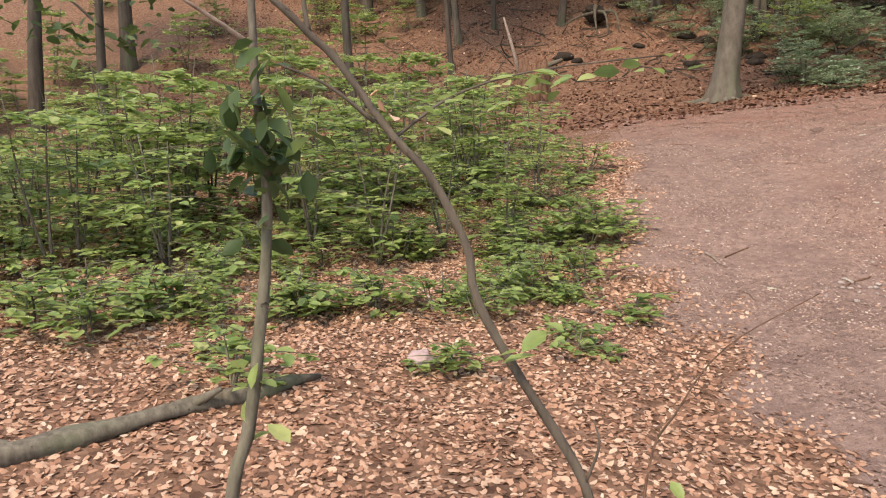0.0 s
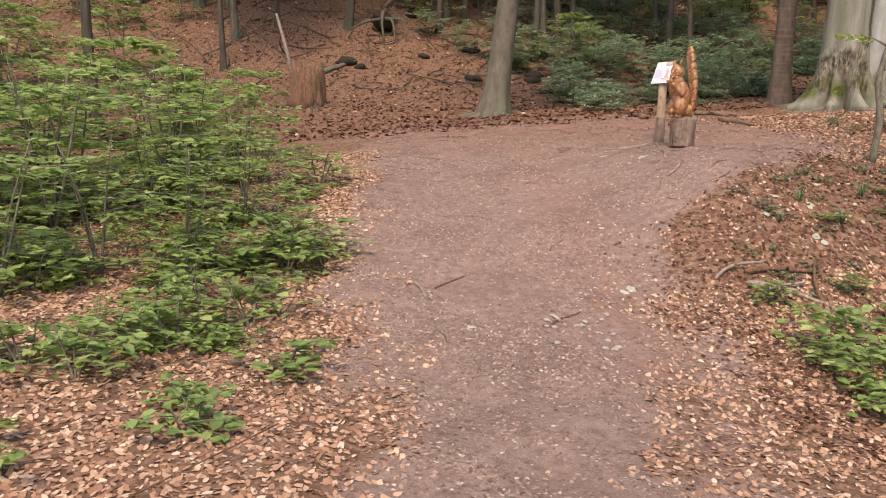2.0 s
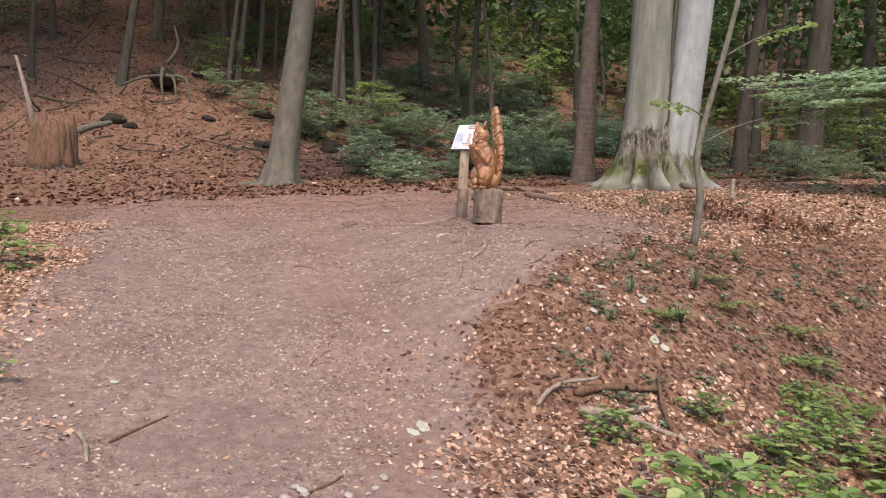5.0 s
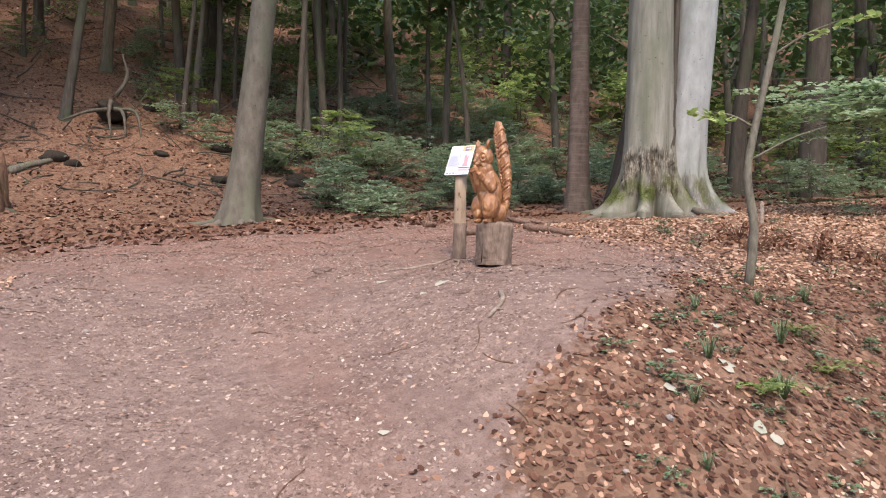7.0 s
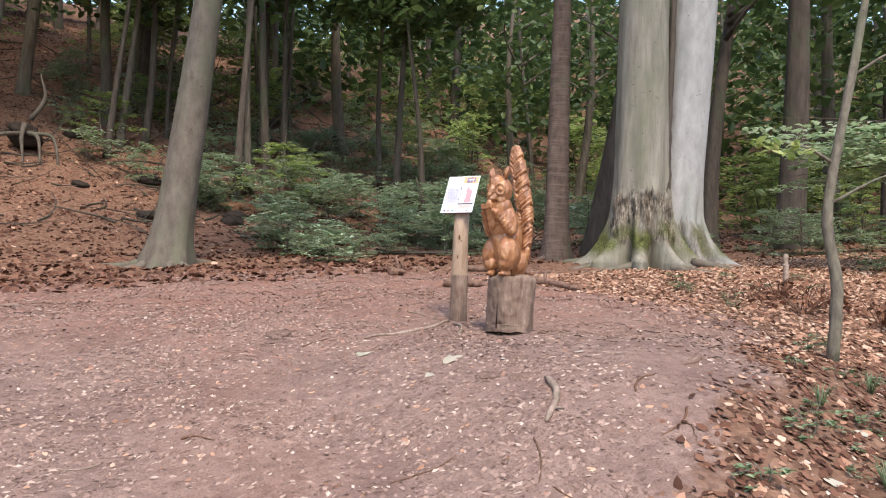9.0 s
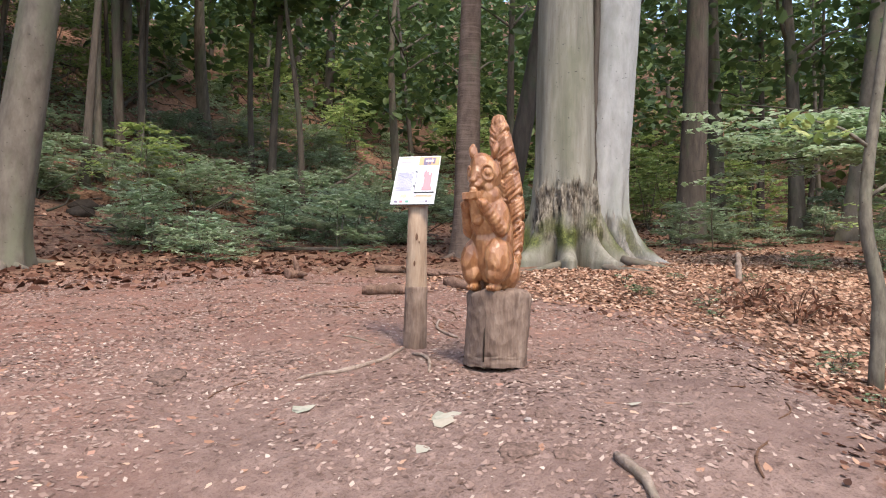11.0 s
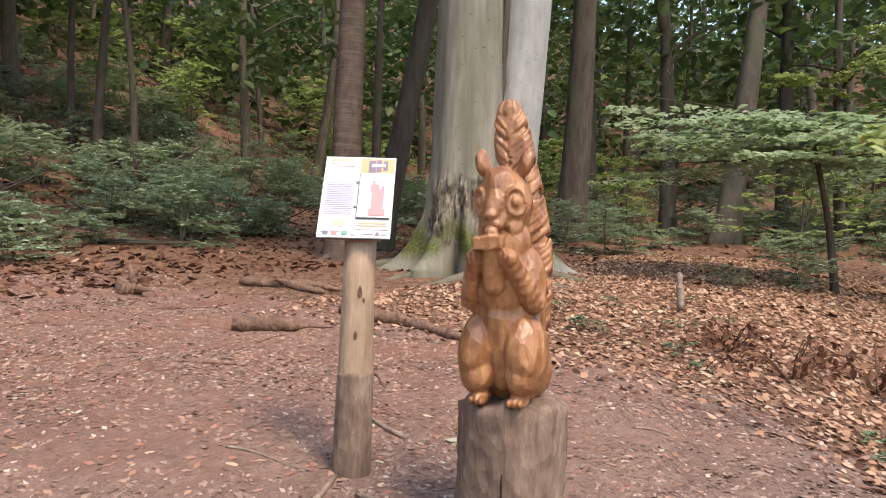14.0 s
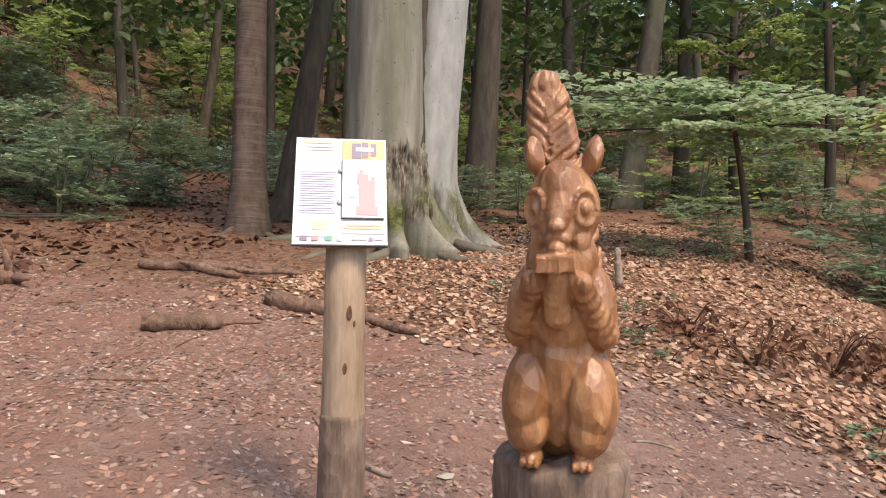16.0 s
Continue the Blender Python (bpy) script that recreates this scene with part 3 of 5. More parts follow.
def fern(seed):
    global rng
    rng = np.random.default_rng(seed)
    f = new("fern")
    for k in range(9):
        a, L = k * 0.7 + rng.uniform(-0.2, 0.2), rng.uniform(0.35, 0.55)
        t = np.linspace(0.1, 1, 26)
        mid = np.stack([np.cos(a) * L * t, np.sin(a) * L * t, L * (1.1 * t - 0.9 * t * t)], -1)
        w = 0.11 * np.sin(np.clip(t * 2.9, 0.2, 3.1))
        pieces = []
        for sgn in (-1, 1):
            C = mid + sgn * (w / 2)[:, None] * np.array([-math.sin(a), math.cos(a), 0])
            pieces.append(leaves(C, 0.022, 0.1, 0.1, 3.6, 0.1, heading=a + sgn * 1.35))
        V, F = join(pieces)
        mesh_part("frond", V, F, M_LEAF, f, smooth=False)
    return tagged(f, "green fern with arching fronds on the bank", "fern", "ferns")


def set_down(ob, x, y, turn=0, scale=1.0, sink=0.0):
    ob.matrix_basis = pose(x, y, ground_at(x, y) - sink, 0, 0, turn) @ Matrix.Scale(scale, 4)


def scatter(proto, places, group):
    proto["group"] = group
    for k, (x, y, s) in enumerate(places):
        m = pose(x, y, ground_at(x, y) - 0.02, woods.uniform(-5, 5), woods.uniform(-5, 5), woods.uniform(0, 360)) @ Matrix.Scale(s, 4)
        if k == 0:
            proto.matrix_basis = m
        else:
            copy_thing(proto, m)


def region(n, x0, x1, y0, y1, s0, s1, keep=lambda x, y: True):
    out = []
    for _ in range(n * 30):
        if len(out) == n:
            break
        x, y = woods.uniform(x0, x1), woods.uniform(y0, y1)
        if keep(x, y):
            out.append((x, y, woods.uniform(s0, s1)))
    return out


def wild(x, y):
    return float(bare(np.float64(x), np.float64(y))) < 0.15


def left_bank(x, y):
    return wild(x, y) and math.hypot(x + 0.3, y - 4.6) > 1.9


low_a = bush("seedling_clump", 0.42, 0.6, 4, 10, 0.066, M_LEAF, "low bright green seedlings in dry leaves", 31, 3)
low_b = bush("seedling_clump", 0.24, 0.5, 4, 9, 0.06, M_LEAF, "small spreading seedlings in dry leaves", 32, 3)
scatter(low_a, region(66, -3.0, 2.7, 7.6, 18, 0.7, 1.5, left_bank) + region(50, -8, -1.5, 5.5, 12, 0.7, 1.3), "seedlings beside the path")
scatter(low_b, region(52, -3.5, 2.8, 6.4, 17, 0.6, 1.3, left_bank), "seedlings beside the path")
tall_a = bush("beech_sapling", 1.5, 1.05, 7, 16, 0.064, M_LEAF, "young leafy beech bush beside the path", 33, 3)
tall_b = bush("beech_sapling", 1.1, 0.95, 6, 15, 0.064, M_LEAF, "young layered beech bush", 34, 3)
scatter(tall_a, [(0.9, 11.2, 1.05), (0.0, 10.8, 1.1), (-0.9, 10.3, 1.2), (-1.9, 10.9, 1.4), (1.5, 12.8, 1.1), (0.5, 13.4, 1.4), (-1.0, 12.8, 1.6), (-2.6, 12.4, 1.6), (-3.6, 9.8, 1.3), (1.7, 14.8, 1.0), (0.2, 15.5, 1.5), (-4.6, 11.6, 1.6), (1.2, 17.0, 1.2)] + region(46, -13, 1.0, 12, 26, 0.8, 1.4, wild) + region(26, -12, -3.0, 8.5, 15, 0.8, 1.5), "bushes beside the path")
scatter(tall_b, [(1.3, 9.2, 0.6), (0.3, 9.0, 0.6), (1.6, 10.9, 0.6)] + region(20, -9, 2.0, 11, 22, 0.6, 1.1, wild) + region(18, -1.5, 2.4, 9.6, 19, 0.4, 0.75, wild), "bushes beside the path")

right_a = bush("oak_seedling_bush", 0.55, 0.7, 4, 9, 0.085, M_LEAF, "bright broad-leaved bush at the foot of the bank", 35, 4)
scatter(right_a, [(7.6, 8.2, 1.0), (8.3, 8.0, 0.9), (7.3, 7.3, 0.9), (8.9, 8.7, 0.8), (8.2, 7.0, 1.0), (9.3, 7.6, 1.1), (7.6, 9.3, 0.55), (9.9, 8.3, 0.9), (7.0, 6.7, 0.8), (8.7, 9.4, 0.5), (7.9, 7.7, 0.8), (8.6, 7.4, 0.9), (9.6, 8.9, 0.7), (7.2, 7.9, 0.6), (10.4, 7.7, 1.1)], "bushes at the foot of the bank")
bank_weed = bush("bank_weed", 0.22, 0.32, 3, 8, 0.05, M_LEAF_COOL, "sparse dull green weeds on the bank", 36, 2)
scatter(bank_weed, region(120, 7.6, 15, 8.6, 12.8, 0.5, 1.2, wild) + region(16, 10.5, 17, 13, 17, 0.6, 1.3, wild), "weeds on the bank")
fern_one = fern(3)
scatter(fern_one, [(10.2, 9.5, 1.0), (10.8, 10.0, 0.9), (10.5, 10.9, 0.8), (11.4, 10.6, 0.9), (9.39, 10.68, 0.8), (10.0, 9.34, 0.9), (10.7, 9.2, 0.9), (11.0, 11.6, 0.7)], "ferns")



def grass_tuft(seed):
    """Thin blades that arch out of one root."""
    g = np.random.default_rng(seed)
    t = new("grass_tuft")
    blades = []
    for k in range(34):
        a, L = g.uniform(0, 6.28), g.uniform(0.16, 0.34)
        d = np.array([math.cos(a), math.sin(a), 0]) * L * g.uniform(0.3, 0.8)
        blades.append(tube([(0, 0, -0.02), d * 0.4 + (0, 0, L * 0.7), d + (0, 0, L * g.uniform(0.4, 0.85))], [0.004, 0.003, 0.001], 4))
    V, F = join(blades)
    tagged(mesh_part("blade_bunch", V, F, M_LEAF_COOL, t), kind="stuff")
    return tagged(t, "tuft of thin grass on the leafy bank", "grass")


scatter(grass_tuft(5), [(9.5, 10.6, 1.0), (8.6, 10.7, 0.7), (9.2, 11.1, 0.9), (10.4, 11.3, 1.1), (11.2, 12.2, 0.8), (9.9, 11.9, 0.7), (12.3, 12.4, 1.0), (8.2, 10.2, 0.6)], "grass tufts on the bank")
under_a = bush("understorey_beech", 1.6, 1.7, 7, 34, 0.085, M_LEAF_PALE, "cool green layered beech undergrowth in shade", 37, 3, 0.1)
under_b = bush("understorey_beech", 1.1, 1.6, 6, 34, 0.085, M_LEAF_PALE, "low spreading beech undergrowth in shade", 38, 3, 0.08)
under_c = bush("young_beech", 2.6, 1.9, 10, 34, 0.095, M_LEAF, "taller young beech in the wood", 39, 2, 0.2)
def thicket(x, y):
    return wild(x, y) and y > 25.0 + abs(x - 17) * 0.2 and x > 11.5
def east(x, y):
    return x > 19 + 0.25 * max(0, 14 - y) and not (y > 16 and x < 20)
scatter(under_a, region(62, 11.5, 34, 24, 42, 0.7, 1.3, thicket) + region(60, 9, 34, 34, 54, 0.6, 1.2) + region(34, 18.5, 44, 6, 26, 0.7, 1.2, east), "undergrowth")
scatter(under_b, [(12.1, 24.4, 0.75), (13.4, 25.6, 0.8), (18.8, 15.9, 0.5)] + region(58, 12, 32, 24, 36, 0.7, 1.3, thicket) + region(40, 18.5, 36, 7, 22, 0.6, 1.2, east), "undergrowth")
scatter(under_c, [(-1.0, 14.0, 1.0), (0.5, 15.6, 0.95), (-2.6, 13.4, 1.15), (-4.2, 12.2, 1.2), (-5.6, 13.2, 1.3), (1.2, 18.2, 0.9), (-0.6, 17.6, 1.2), (-7.2, 11.2, 1.2), (-3.2, 16.0, 1.3), (-5.0, 9.6, 1.0)] + region(60, 14, 60, 30, 74, 0.9, 2.2, thicket) + region(60, 28, 72, -4, 44, 0.9, 2.2) + region(36, -24, -2, 20, 50, 0.8, 1.6) + region(26, -4, 24, 40, 70, 0.7, 1.5), "young trees in the wood")

# the young beech with a level roof of leaves
rng = np.random.default_rng(51)
roof = new("layered_beech")
RX, RY = 20.4, 14.6
rz = ground_at(RX, RY)
roof.location = (RX, RY, rz)
stem = smooth_line([(0, 0, -0.05), (0.05, 0.1, 1.0), (-0.1, 0.25, 2.0), (-0.5, 0.4, 2.9)], 12)
V, F = tube(stem, np.linspace(0.075, 0.03, 12), 9)
mesh_part("trunk", V, F, M_DARK, roof)
fans = []
for k in range(30):
    a = 6.283 * k / 22 + rng.uniform(-0.1, 0.1)
    L = rng.uniform(1.3, 2.5) * (1.0 + 0.25 * abs(math.sin(a)))
    if k >= 22:
        a, L = 2.08 + 0.12 * (k - 25.5), rng.uniform(2.6, 3.7)
    p = stem[int(rng.integers(8, 12))]
    e = p + np.array([math.cos(a) * L - 0.4, math.sin(a) * L, rng.uniform(-0.25, 0.12)])
    fans.append(spray(p, e, 190, 0.085, L * 0.3, 0.06, 0.2))
    V, F = tube(smooth_line([p, (p + e) / 2 + (0, 0, 0.08), e], 6), np.linspace(0.018, 0.004, 6), 5)
    mesh_part("branch", V, F, M_DARK, roof)
V, F = join(fans)
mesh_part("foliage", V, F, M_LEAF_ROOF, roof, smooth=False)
tagged(roof, "young beech with a level layer of leaves, painted pale green as if skylit", "tree")

# a hanging branch of yellow-green leaves from a tree beyond the frame of the clearing
rng = np.random.default_rng(52)


def bough_tree(x, y, height, label, targets, seed, mat):
    z = ground_at(x, y)
    t = new("leafy_tree")
    t.location = (x, y, z)
    V, F = trunk_shape(height, 0.16, 0.07, (0.01, 0.02), 0.4, 6, 0.1, seed=seed)
    mesh_part("trunk", V, F, M_DARK, t)
    pieces = []
    for (h, dx, dy, dz) in targets:
        p = np.array([0.0, 0, h])
        e = np.array([dx, dy, dz])
        V, F = tube(smooth_line([p, (p + e) / 2 + (0, 0, 0.3), e], 8), np.linspace(0.05, 0.008, 8), 6)
        mesh_part("bough", V, F, M_DARK, t)
        for q in range(7):
            s = p + (e - p) * (0.35 + 0.1 * q)
            a = rng.uniform(0, 6.28)
            pieces.append(spray(s, s + np.array([math.cos(a), math.sin(a), 0.05]) * 0.9, 60, 0.085, 0.4, 0.2))
    V, F = join(pieces)
    mesh_part("foliage", V, F, mat, t, smooth=False)
    crown(t, 0, 0, height * 0.6, height, 2.6, 260)
    return tagged(t, label, "tree")


bough_tree(21.5, 9.6, 9, "slim tree with boughs of yellow-green leaves", [(3.6, -1.6, 1.8, 4.1), (3.2, -0.6, 2.6, 3.6), (4.4, -2.4, 0.4, 4.6)], 61, M_LEAF)
bough_tree(30.0, 15.5, 11, "woodland tree with low leafy boughs", [(4.2, -2.0, 1.6, 4.6), (5.0, 1.0, 2.4, 5.4), (4.6, -2, -1.6, 5.0), (6, 0, -2.6, 6.2)], 62, M_LEAF)
bough_tree(36.0, 24.0, 12, "woodland tree with low leafy boughs", [(5.2, -2.0, 2.2, 5.6), (6.0, -2.4, -1.4, 6.4), (7, 1, 2.6, 7.4)], 63, M_LEAF)

# the slim sapling on the bank
rng = np.random.default_rng(53)
sap = new("slim_sapling")
sap.location = (12.0, 12.97, ground_at(12.0, 12.97))
line = smooth_line([(0, 0, -0.05), (0.06, -0.02, 0.7), (0.02, 0.06, 1.4), (0.2, 0.02, 2.3), (0.42, -0.05, 3.3), (0.62, -0.1, 4.4), (0.85, -0.1, 6.0)], 26)
V, F = tube(line, np.linspace(0.062, 0.03, 26), 9, 0.05)
mesh_part("trunk", V, F, M_STEM, sap)
pieces = []
for f, d in ((9, (0.75, -0.55, 0.45)), (11, (-0.45, 0.3, 0.2)), (15, (0.8, -0.4, 0.5)), (19, (0.7, 0.6, 0.6)), (22, (-0.6, 0.5, 0.5)), (24, (0.7, -0.7, 0.4))):
    p = line[f]
    V, F = tube(smooth_line([p, p + np.array(d) * 0.5 + (0, 0, 0.05), p + np.array(d)], 7), np.linspace(0.02, 0.005, 7), 6)
    mesh_part("branch", V, F, M_STEM, sap)
    if f > 10:
        pieces.append(spray(p + np.array(d) * 0.4, p + np.array(d) * 1.5, 45, 0.07, 0.3, 0.15))
V, F = join(pieces)
mesh_part("foliage", V, F, M_LEAF, sap, smooth=False)
tagged(sap, "slim crooked sapling standing on the leafy bank", "tree")

# the distant wood, too far off to tell leaf from leaf
rng = np.random.default_rng(57)
n = 90000
ang = rng.uniform(-0.5, 2.3, n)
dist = rng.uniform(40, 92, n)
x, y = 8 + dist * np.cos(ang), 12 + dist * np.sin(ang)
tier = np.sin(x * 0.55 + 1.3 * np.sin(y * 0.4)) * np.sin(y * 0.5 + 2) 
k = (tier > -0.15) & ~((x < 20) & (y < 66))
x, y = x[k], y[k]
z = lie(x, y) + np.abs(rng.normal(0, 1, len(x))) * 6.5 + rng.uniform(0, 0.6, len(x))
V, F = leaves(np.stack([x, y, z], -1), 0.42, 0.45)
tagged(mesh_part("far_foliage", V, F, M_LEAF_DARK, None, smooth=False), "dark green mass of leaves in the distant wood", "foliage", kind="stuff")

# ---- thin trees at the start of the path ----
rng = np.random.default_rng(54)
stem_l = new("slender_tree")
SX, SY = -0.72, 2.7
sz = ground_at(SX, SY)
stem_l.location = (SX, SY, sz)
off = np.array([SX, SY, sz])
line = smooth_line(np.array([(-0.72, 2.70, sz - 0.05), (-0.63, 2.75, 0.15), (-0.57, 2.80, 0.38), (-0.52, 2.87, 0.79), (-0.50, 2.94, 1.12), (-0.50, 2.95, 1.38), (-0.52, 2.94, 1.66), (-0.53, 2.98, 2.00), (-0.57, 3.02, 3.03)]) - off, 30)
V, F = tube(line, np.linspace(0.028, 0.013, 30), 9, 0.06)
mesh_part("trunk", V, F, M_STEM, stem_l)
C = np.array([(-0.50, 2.91, 1.41)]) + rng.normal(0, 1, (95, 3)) * (0.085, 0.07, 0.15)
V, F = leaves(C - off, 0.058, 0.8)
mesh_part("foliage", V, F, M_LEAF_DARK, stem_l, "hanging dark green leaves", smooth=False)
C = np.array([(-0.53, 2.77, 0.60), (-0.49, 2.81, 0.56), (-0.57, 2.81, 0.45), (-0.53, 2.84, 0.35), (-0.46, 2.81, 0.37), (-0.59, 2.79, 0.64)])
V, F = leaves(C - off, 0.06, 0.4)
mesh_part("foliage", V, F, M_LEAF, stem_l, "few green leaves low on the stem", smooth=False)
V, F = tube(smooth_line(np.array([(-0.53, 2.97, 1.77), (-0.63, 2.90, 1.85), (-0.79, 2.81, 1.96)]) - off, 6), np.linspace(0.012, 0.005, 6), 6)
mesh_part("branch", V, F, M_DEAD, stem_l)
tagged(stem_l, "thin upright stem with dark hanging leaves", "tree")

stem_r = new("crooked_tree")
SX, SY = 0.76, 2.40
sz = ground_at(SX, SY)
stem_r.location = (SX, SY, sz)
off = np.array([SX, SY, sz])


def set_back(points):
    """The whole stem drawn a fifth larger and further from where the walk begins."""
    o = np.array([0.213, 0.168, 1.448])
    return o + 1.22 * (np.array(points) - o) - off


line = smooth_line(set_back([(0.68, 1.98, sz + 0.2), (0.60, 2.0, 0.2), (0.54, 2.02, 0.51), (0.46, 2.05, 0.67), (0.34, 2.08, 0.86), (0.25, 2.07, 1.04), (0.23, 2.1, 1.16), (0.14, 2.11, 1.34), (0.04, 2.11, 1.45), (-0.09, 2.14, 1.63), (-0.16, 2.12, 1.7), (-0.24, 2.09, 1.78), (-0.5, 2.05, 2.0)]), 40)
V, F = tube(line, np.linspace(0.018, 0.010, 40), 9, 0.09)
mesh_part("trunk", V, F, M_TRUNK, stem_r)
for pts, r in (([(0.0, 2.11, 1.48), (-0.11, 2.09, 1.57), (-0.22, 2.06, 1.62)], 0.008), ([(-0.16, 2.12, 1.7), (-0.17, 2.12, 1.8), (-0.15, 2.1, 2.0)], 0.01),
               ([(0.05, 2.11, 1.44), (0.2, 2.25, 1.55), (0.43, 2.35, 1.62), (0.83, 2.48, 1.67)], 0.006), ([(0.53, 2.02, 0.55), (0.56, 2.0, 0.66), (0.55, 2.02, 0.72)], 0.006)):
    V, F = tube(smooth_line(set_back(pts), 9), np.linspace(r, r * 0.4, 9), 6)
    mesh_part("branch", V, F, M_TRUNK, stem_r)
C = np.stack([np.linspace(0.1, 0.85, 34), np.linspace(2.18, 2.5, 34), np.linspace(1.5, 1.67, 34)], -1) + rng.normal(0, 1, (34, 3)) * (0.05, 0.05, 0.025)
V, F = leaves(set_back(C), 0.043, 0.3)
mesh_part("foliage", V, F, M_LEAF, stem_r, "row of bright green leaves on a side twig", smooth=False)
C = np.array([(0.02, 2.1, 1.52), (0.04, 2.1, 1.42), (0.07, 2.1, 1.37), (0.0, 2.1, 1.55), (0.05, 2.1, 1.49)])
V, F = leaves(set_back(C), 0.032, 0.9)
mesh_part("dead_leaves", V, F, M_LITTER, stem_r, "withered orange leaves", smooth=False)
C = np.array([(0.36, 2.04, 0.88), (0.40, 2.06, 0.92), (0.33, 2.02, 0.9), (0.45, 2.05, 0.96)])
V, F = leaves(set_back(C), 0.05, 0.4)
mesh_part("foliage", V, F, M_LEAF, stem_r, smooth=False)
tagged(stem_r, "thin crooked bare stem beside the path", "tree")

arc = new("arching_twig")
arc.location = (0.72, 2.3, ground_at(0.72, 2.3))
line = smooth_line(np.array([(0.72, 2.3, ground_at(0.72, 2.3) - 0.04), (0.79, 2.44, 0.32), (1.01, 2.87, 0.42), (1.33, 3.26, 0.56), (1.91, 3.71, 0.68)]) - np.array(arc.location), 20)
V, F = tube(line, np.linspace(0.006, 0.002, 20), 6)
mesh_part("twig", V, F, M_ROT, arc)
C = np.array([(0.12, 0.2, 0.85), (0.2, 0.2, 0.88), (0.16, 0.26, 0.8), (0.26, 0.22, 0.84), (0.1, 0.14, 0.75), (0.22, 0.3, 0.9)])
V, F = leaves(C, 0.06, 0.4)
mesh_part("foliage", V, F, M_LEAF, arc, smooth=False)
tagged(arc, "thin brown arching twig with a few leaves", "twig")


# ---- dead wood ----
def log(name, a, b, r0, r1, mat, label, sag=0.0, knots=1, seed=1, sides=12, lift=0.0):
    """A fallen piece of wood that lies on the ground between two places of the plan."""
    g = np.random.default_rng(seed)
    n = 14
    pts = []
    side = g.normal(0, sag, n).cumsum() * 0.4
    d = np.array([b[0] - a[0], b[1] - a[1]])
    L = np.linalg.norm(d)
    s = np.array([-d[1], d[0]]) / L
    base = (a[0], a[1], ground_at(*a))
    side = np.sin(np.linspace(0, 3.0 + g.uniform(0, 2), n)) * sag
    for k in range(n):
        t = k / (n - 1)
        q = np.array(a) + d * t + s * side[k]
        r = r0 + (r1 - r0) * t
        pts.append((q[0] - base[0], q[1] - base[1], ground_at(q[0], q[1]) - base[2] + r * 0.72 + lift * t))
    rad = np.linspace(r0, r1, n) * (1 + g.normal(0, 0.13, n))
    rad[0] *= 0.6
    rad[-1] *= 0.45
    ob = new(name)
    ob.location = base
    V, F = tube(pts, rad, sides, 0.11)
    mesh_part("wood", V, F, mat, ob)
    for k in range(knots):
        i = int(g.integers(3, n - 2))
        p = np.array(pts[i])
        v = g.normal(0, 1, 3)
        v[2] = abs(v[2]) * 0.5
        v /= np.linalg.norm(v)
        V, F = tube([p, p + v * r0 * 1.5, p + v * r0 * 3 + (0, 0, -0.01)], [r0 * 0.45, r0 * 0.4, r0 * 0.2], 7)
        mesh_part("branch_stub", V, F, mat, ob)
    return tagged(ob, label, "log" if r0 > 0.03 else "stick")


log("fallen_log", (-3.4, 3.6), (-0.96, 6.03), 0.085, 0.05, M_STEM, "long grey-brown fallen log in dry leaves", 0.06, 2, 3)
log("short_log", (11.15, 18.49), (11.5, 18.0), 0.075, 0.07, M_LOG, "short split log with dark bark on bare earth", 0.01, 0, 4)
log("wood_splinter", (11.42, 18.1), (11.78, 17.85), 0.03, 0.015, M_LOG, "pale splintered piece of wood", 0.02, 0, 5)
log("bent_log", (12.3, 18.2), (12.15, 16.6), 0.075, 0.04, M_LOG, "bent brown log with a broken end", 0.12, 1, 6)
log("fallen_branch", (13.0, 20.5), (13.3, 19.3), 0.07, 0.05, M_LOG, "dark weathered branch before the beech", 0.1, 2, 7)
log("fallen_branch", (13.2, 20.0), (14.0, 19.0), 0.05, 0.03, M_LOG, "brown weathered branch before the beech", 0.15, 2, 8)
log("fallen_branch", (13.6, 20.2), (14.2, 19.3), 0.045, 0.03, M_LOG, "weathered brown branch before the beech", 0.08, 1, 9)
log("wood_knot", (11.62, 20.96), (11.88, 20.9), 0.10, 0.06, M_LOG, "knotty lump of wood on bare earth", 0.02, 2, 10)
log("fallen_branch", (3.7, 34.4), (5.3, 35.9), 0.14, 0.08, M_STEM, "dark fallen branches behind a broken stump", 0.05, 1, 11)
log("forked_stick", (8.36, 13.03), (7.93, 12.5), 0.026, 0.02, M_DEAD, "pale forked stick lying on bare earth", 0.05, 1, 12, 8)
log("root_strand", (9.2, 15.5), (8.2, 15.4), 0.018, 0.014, M_DEAD, "thin surface root beside the sign post", 0.06, 0, 13, 7)
log("root_strand", (9.12, 15.3), (8.9, 14.85), 0.016, 0.01, M_DEAD, "thin surface root beside the sign post", 0.05, 0, 14, 7)
log("root_strand", (9.9, 15.6), (10.3, 16.3), 0.016, 0.01, M_DEAD, "thin curved surface root on bare earth", 0.08, 0, 15, 7)
log("peeled_stick", (3.55, 10.45), (3.62, 9.95), 0.022, 0.016, M_DEAD, "pale peeled stick lying on the path", 0.02, 0, 16, 8)
log("dark_stick", (3.75, 10.25), (4.2, 10.6), 0.014, 0.009, M_ROT, "dark thin stick lying on the path", 0.03, 0, 17, 7)
log("dark_stick", (4.75, 9.0), (5.2, 9.4), 0.014, 0.01, M_ROT, "dark thin stick lying on the path", 0.04, 0, 18, 7)
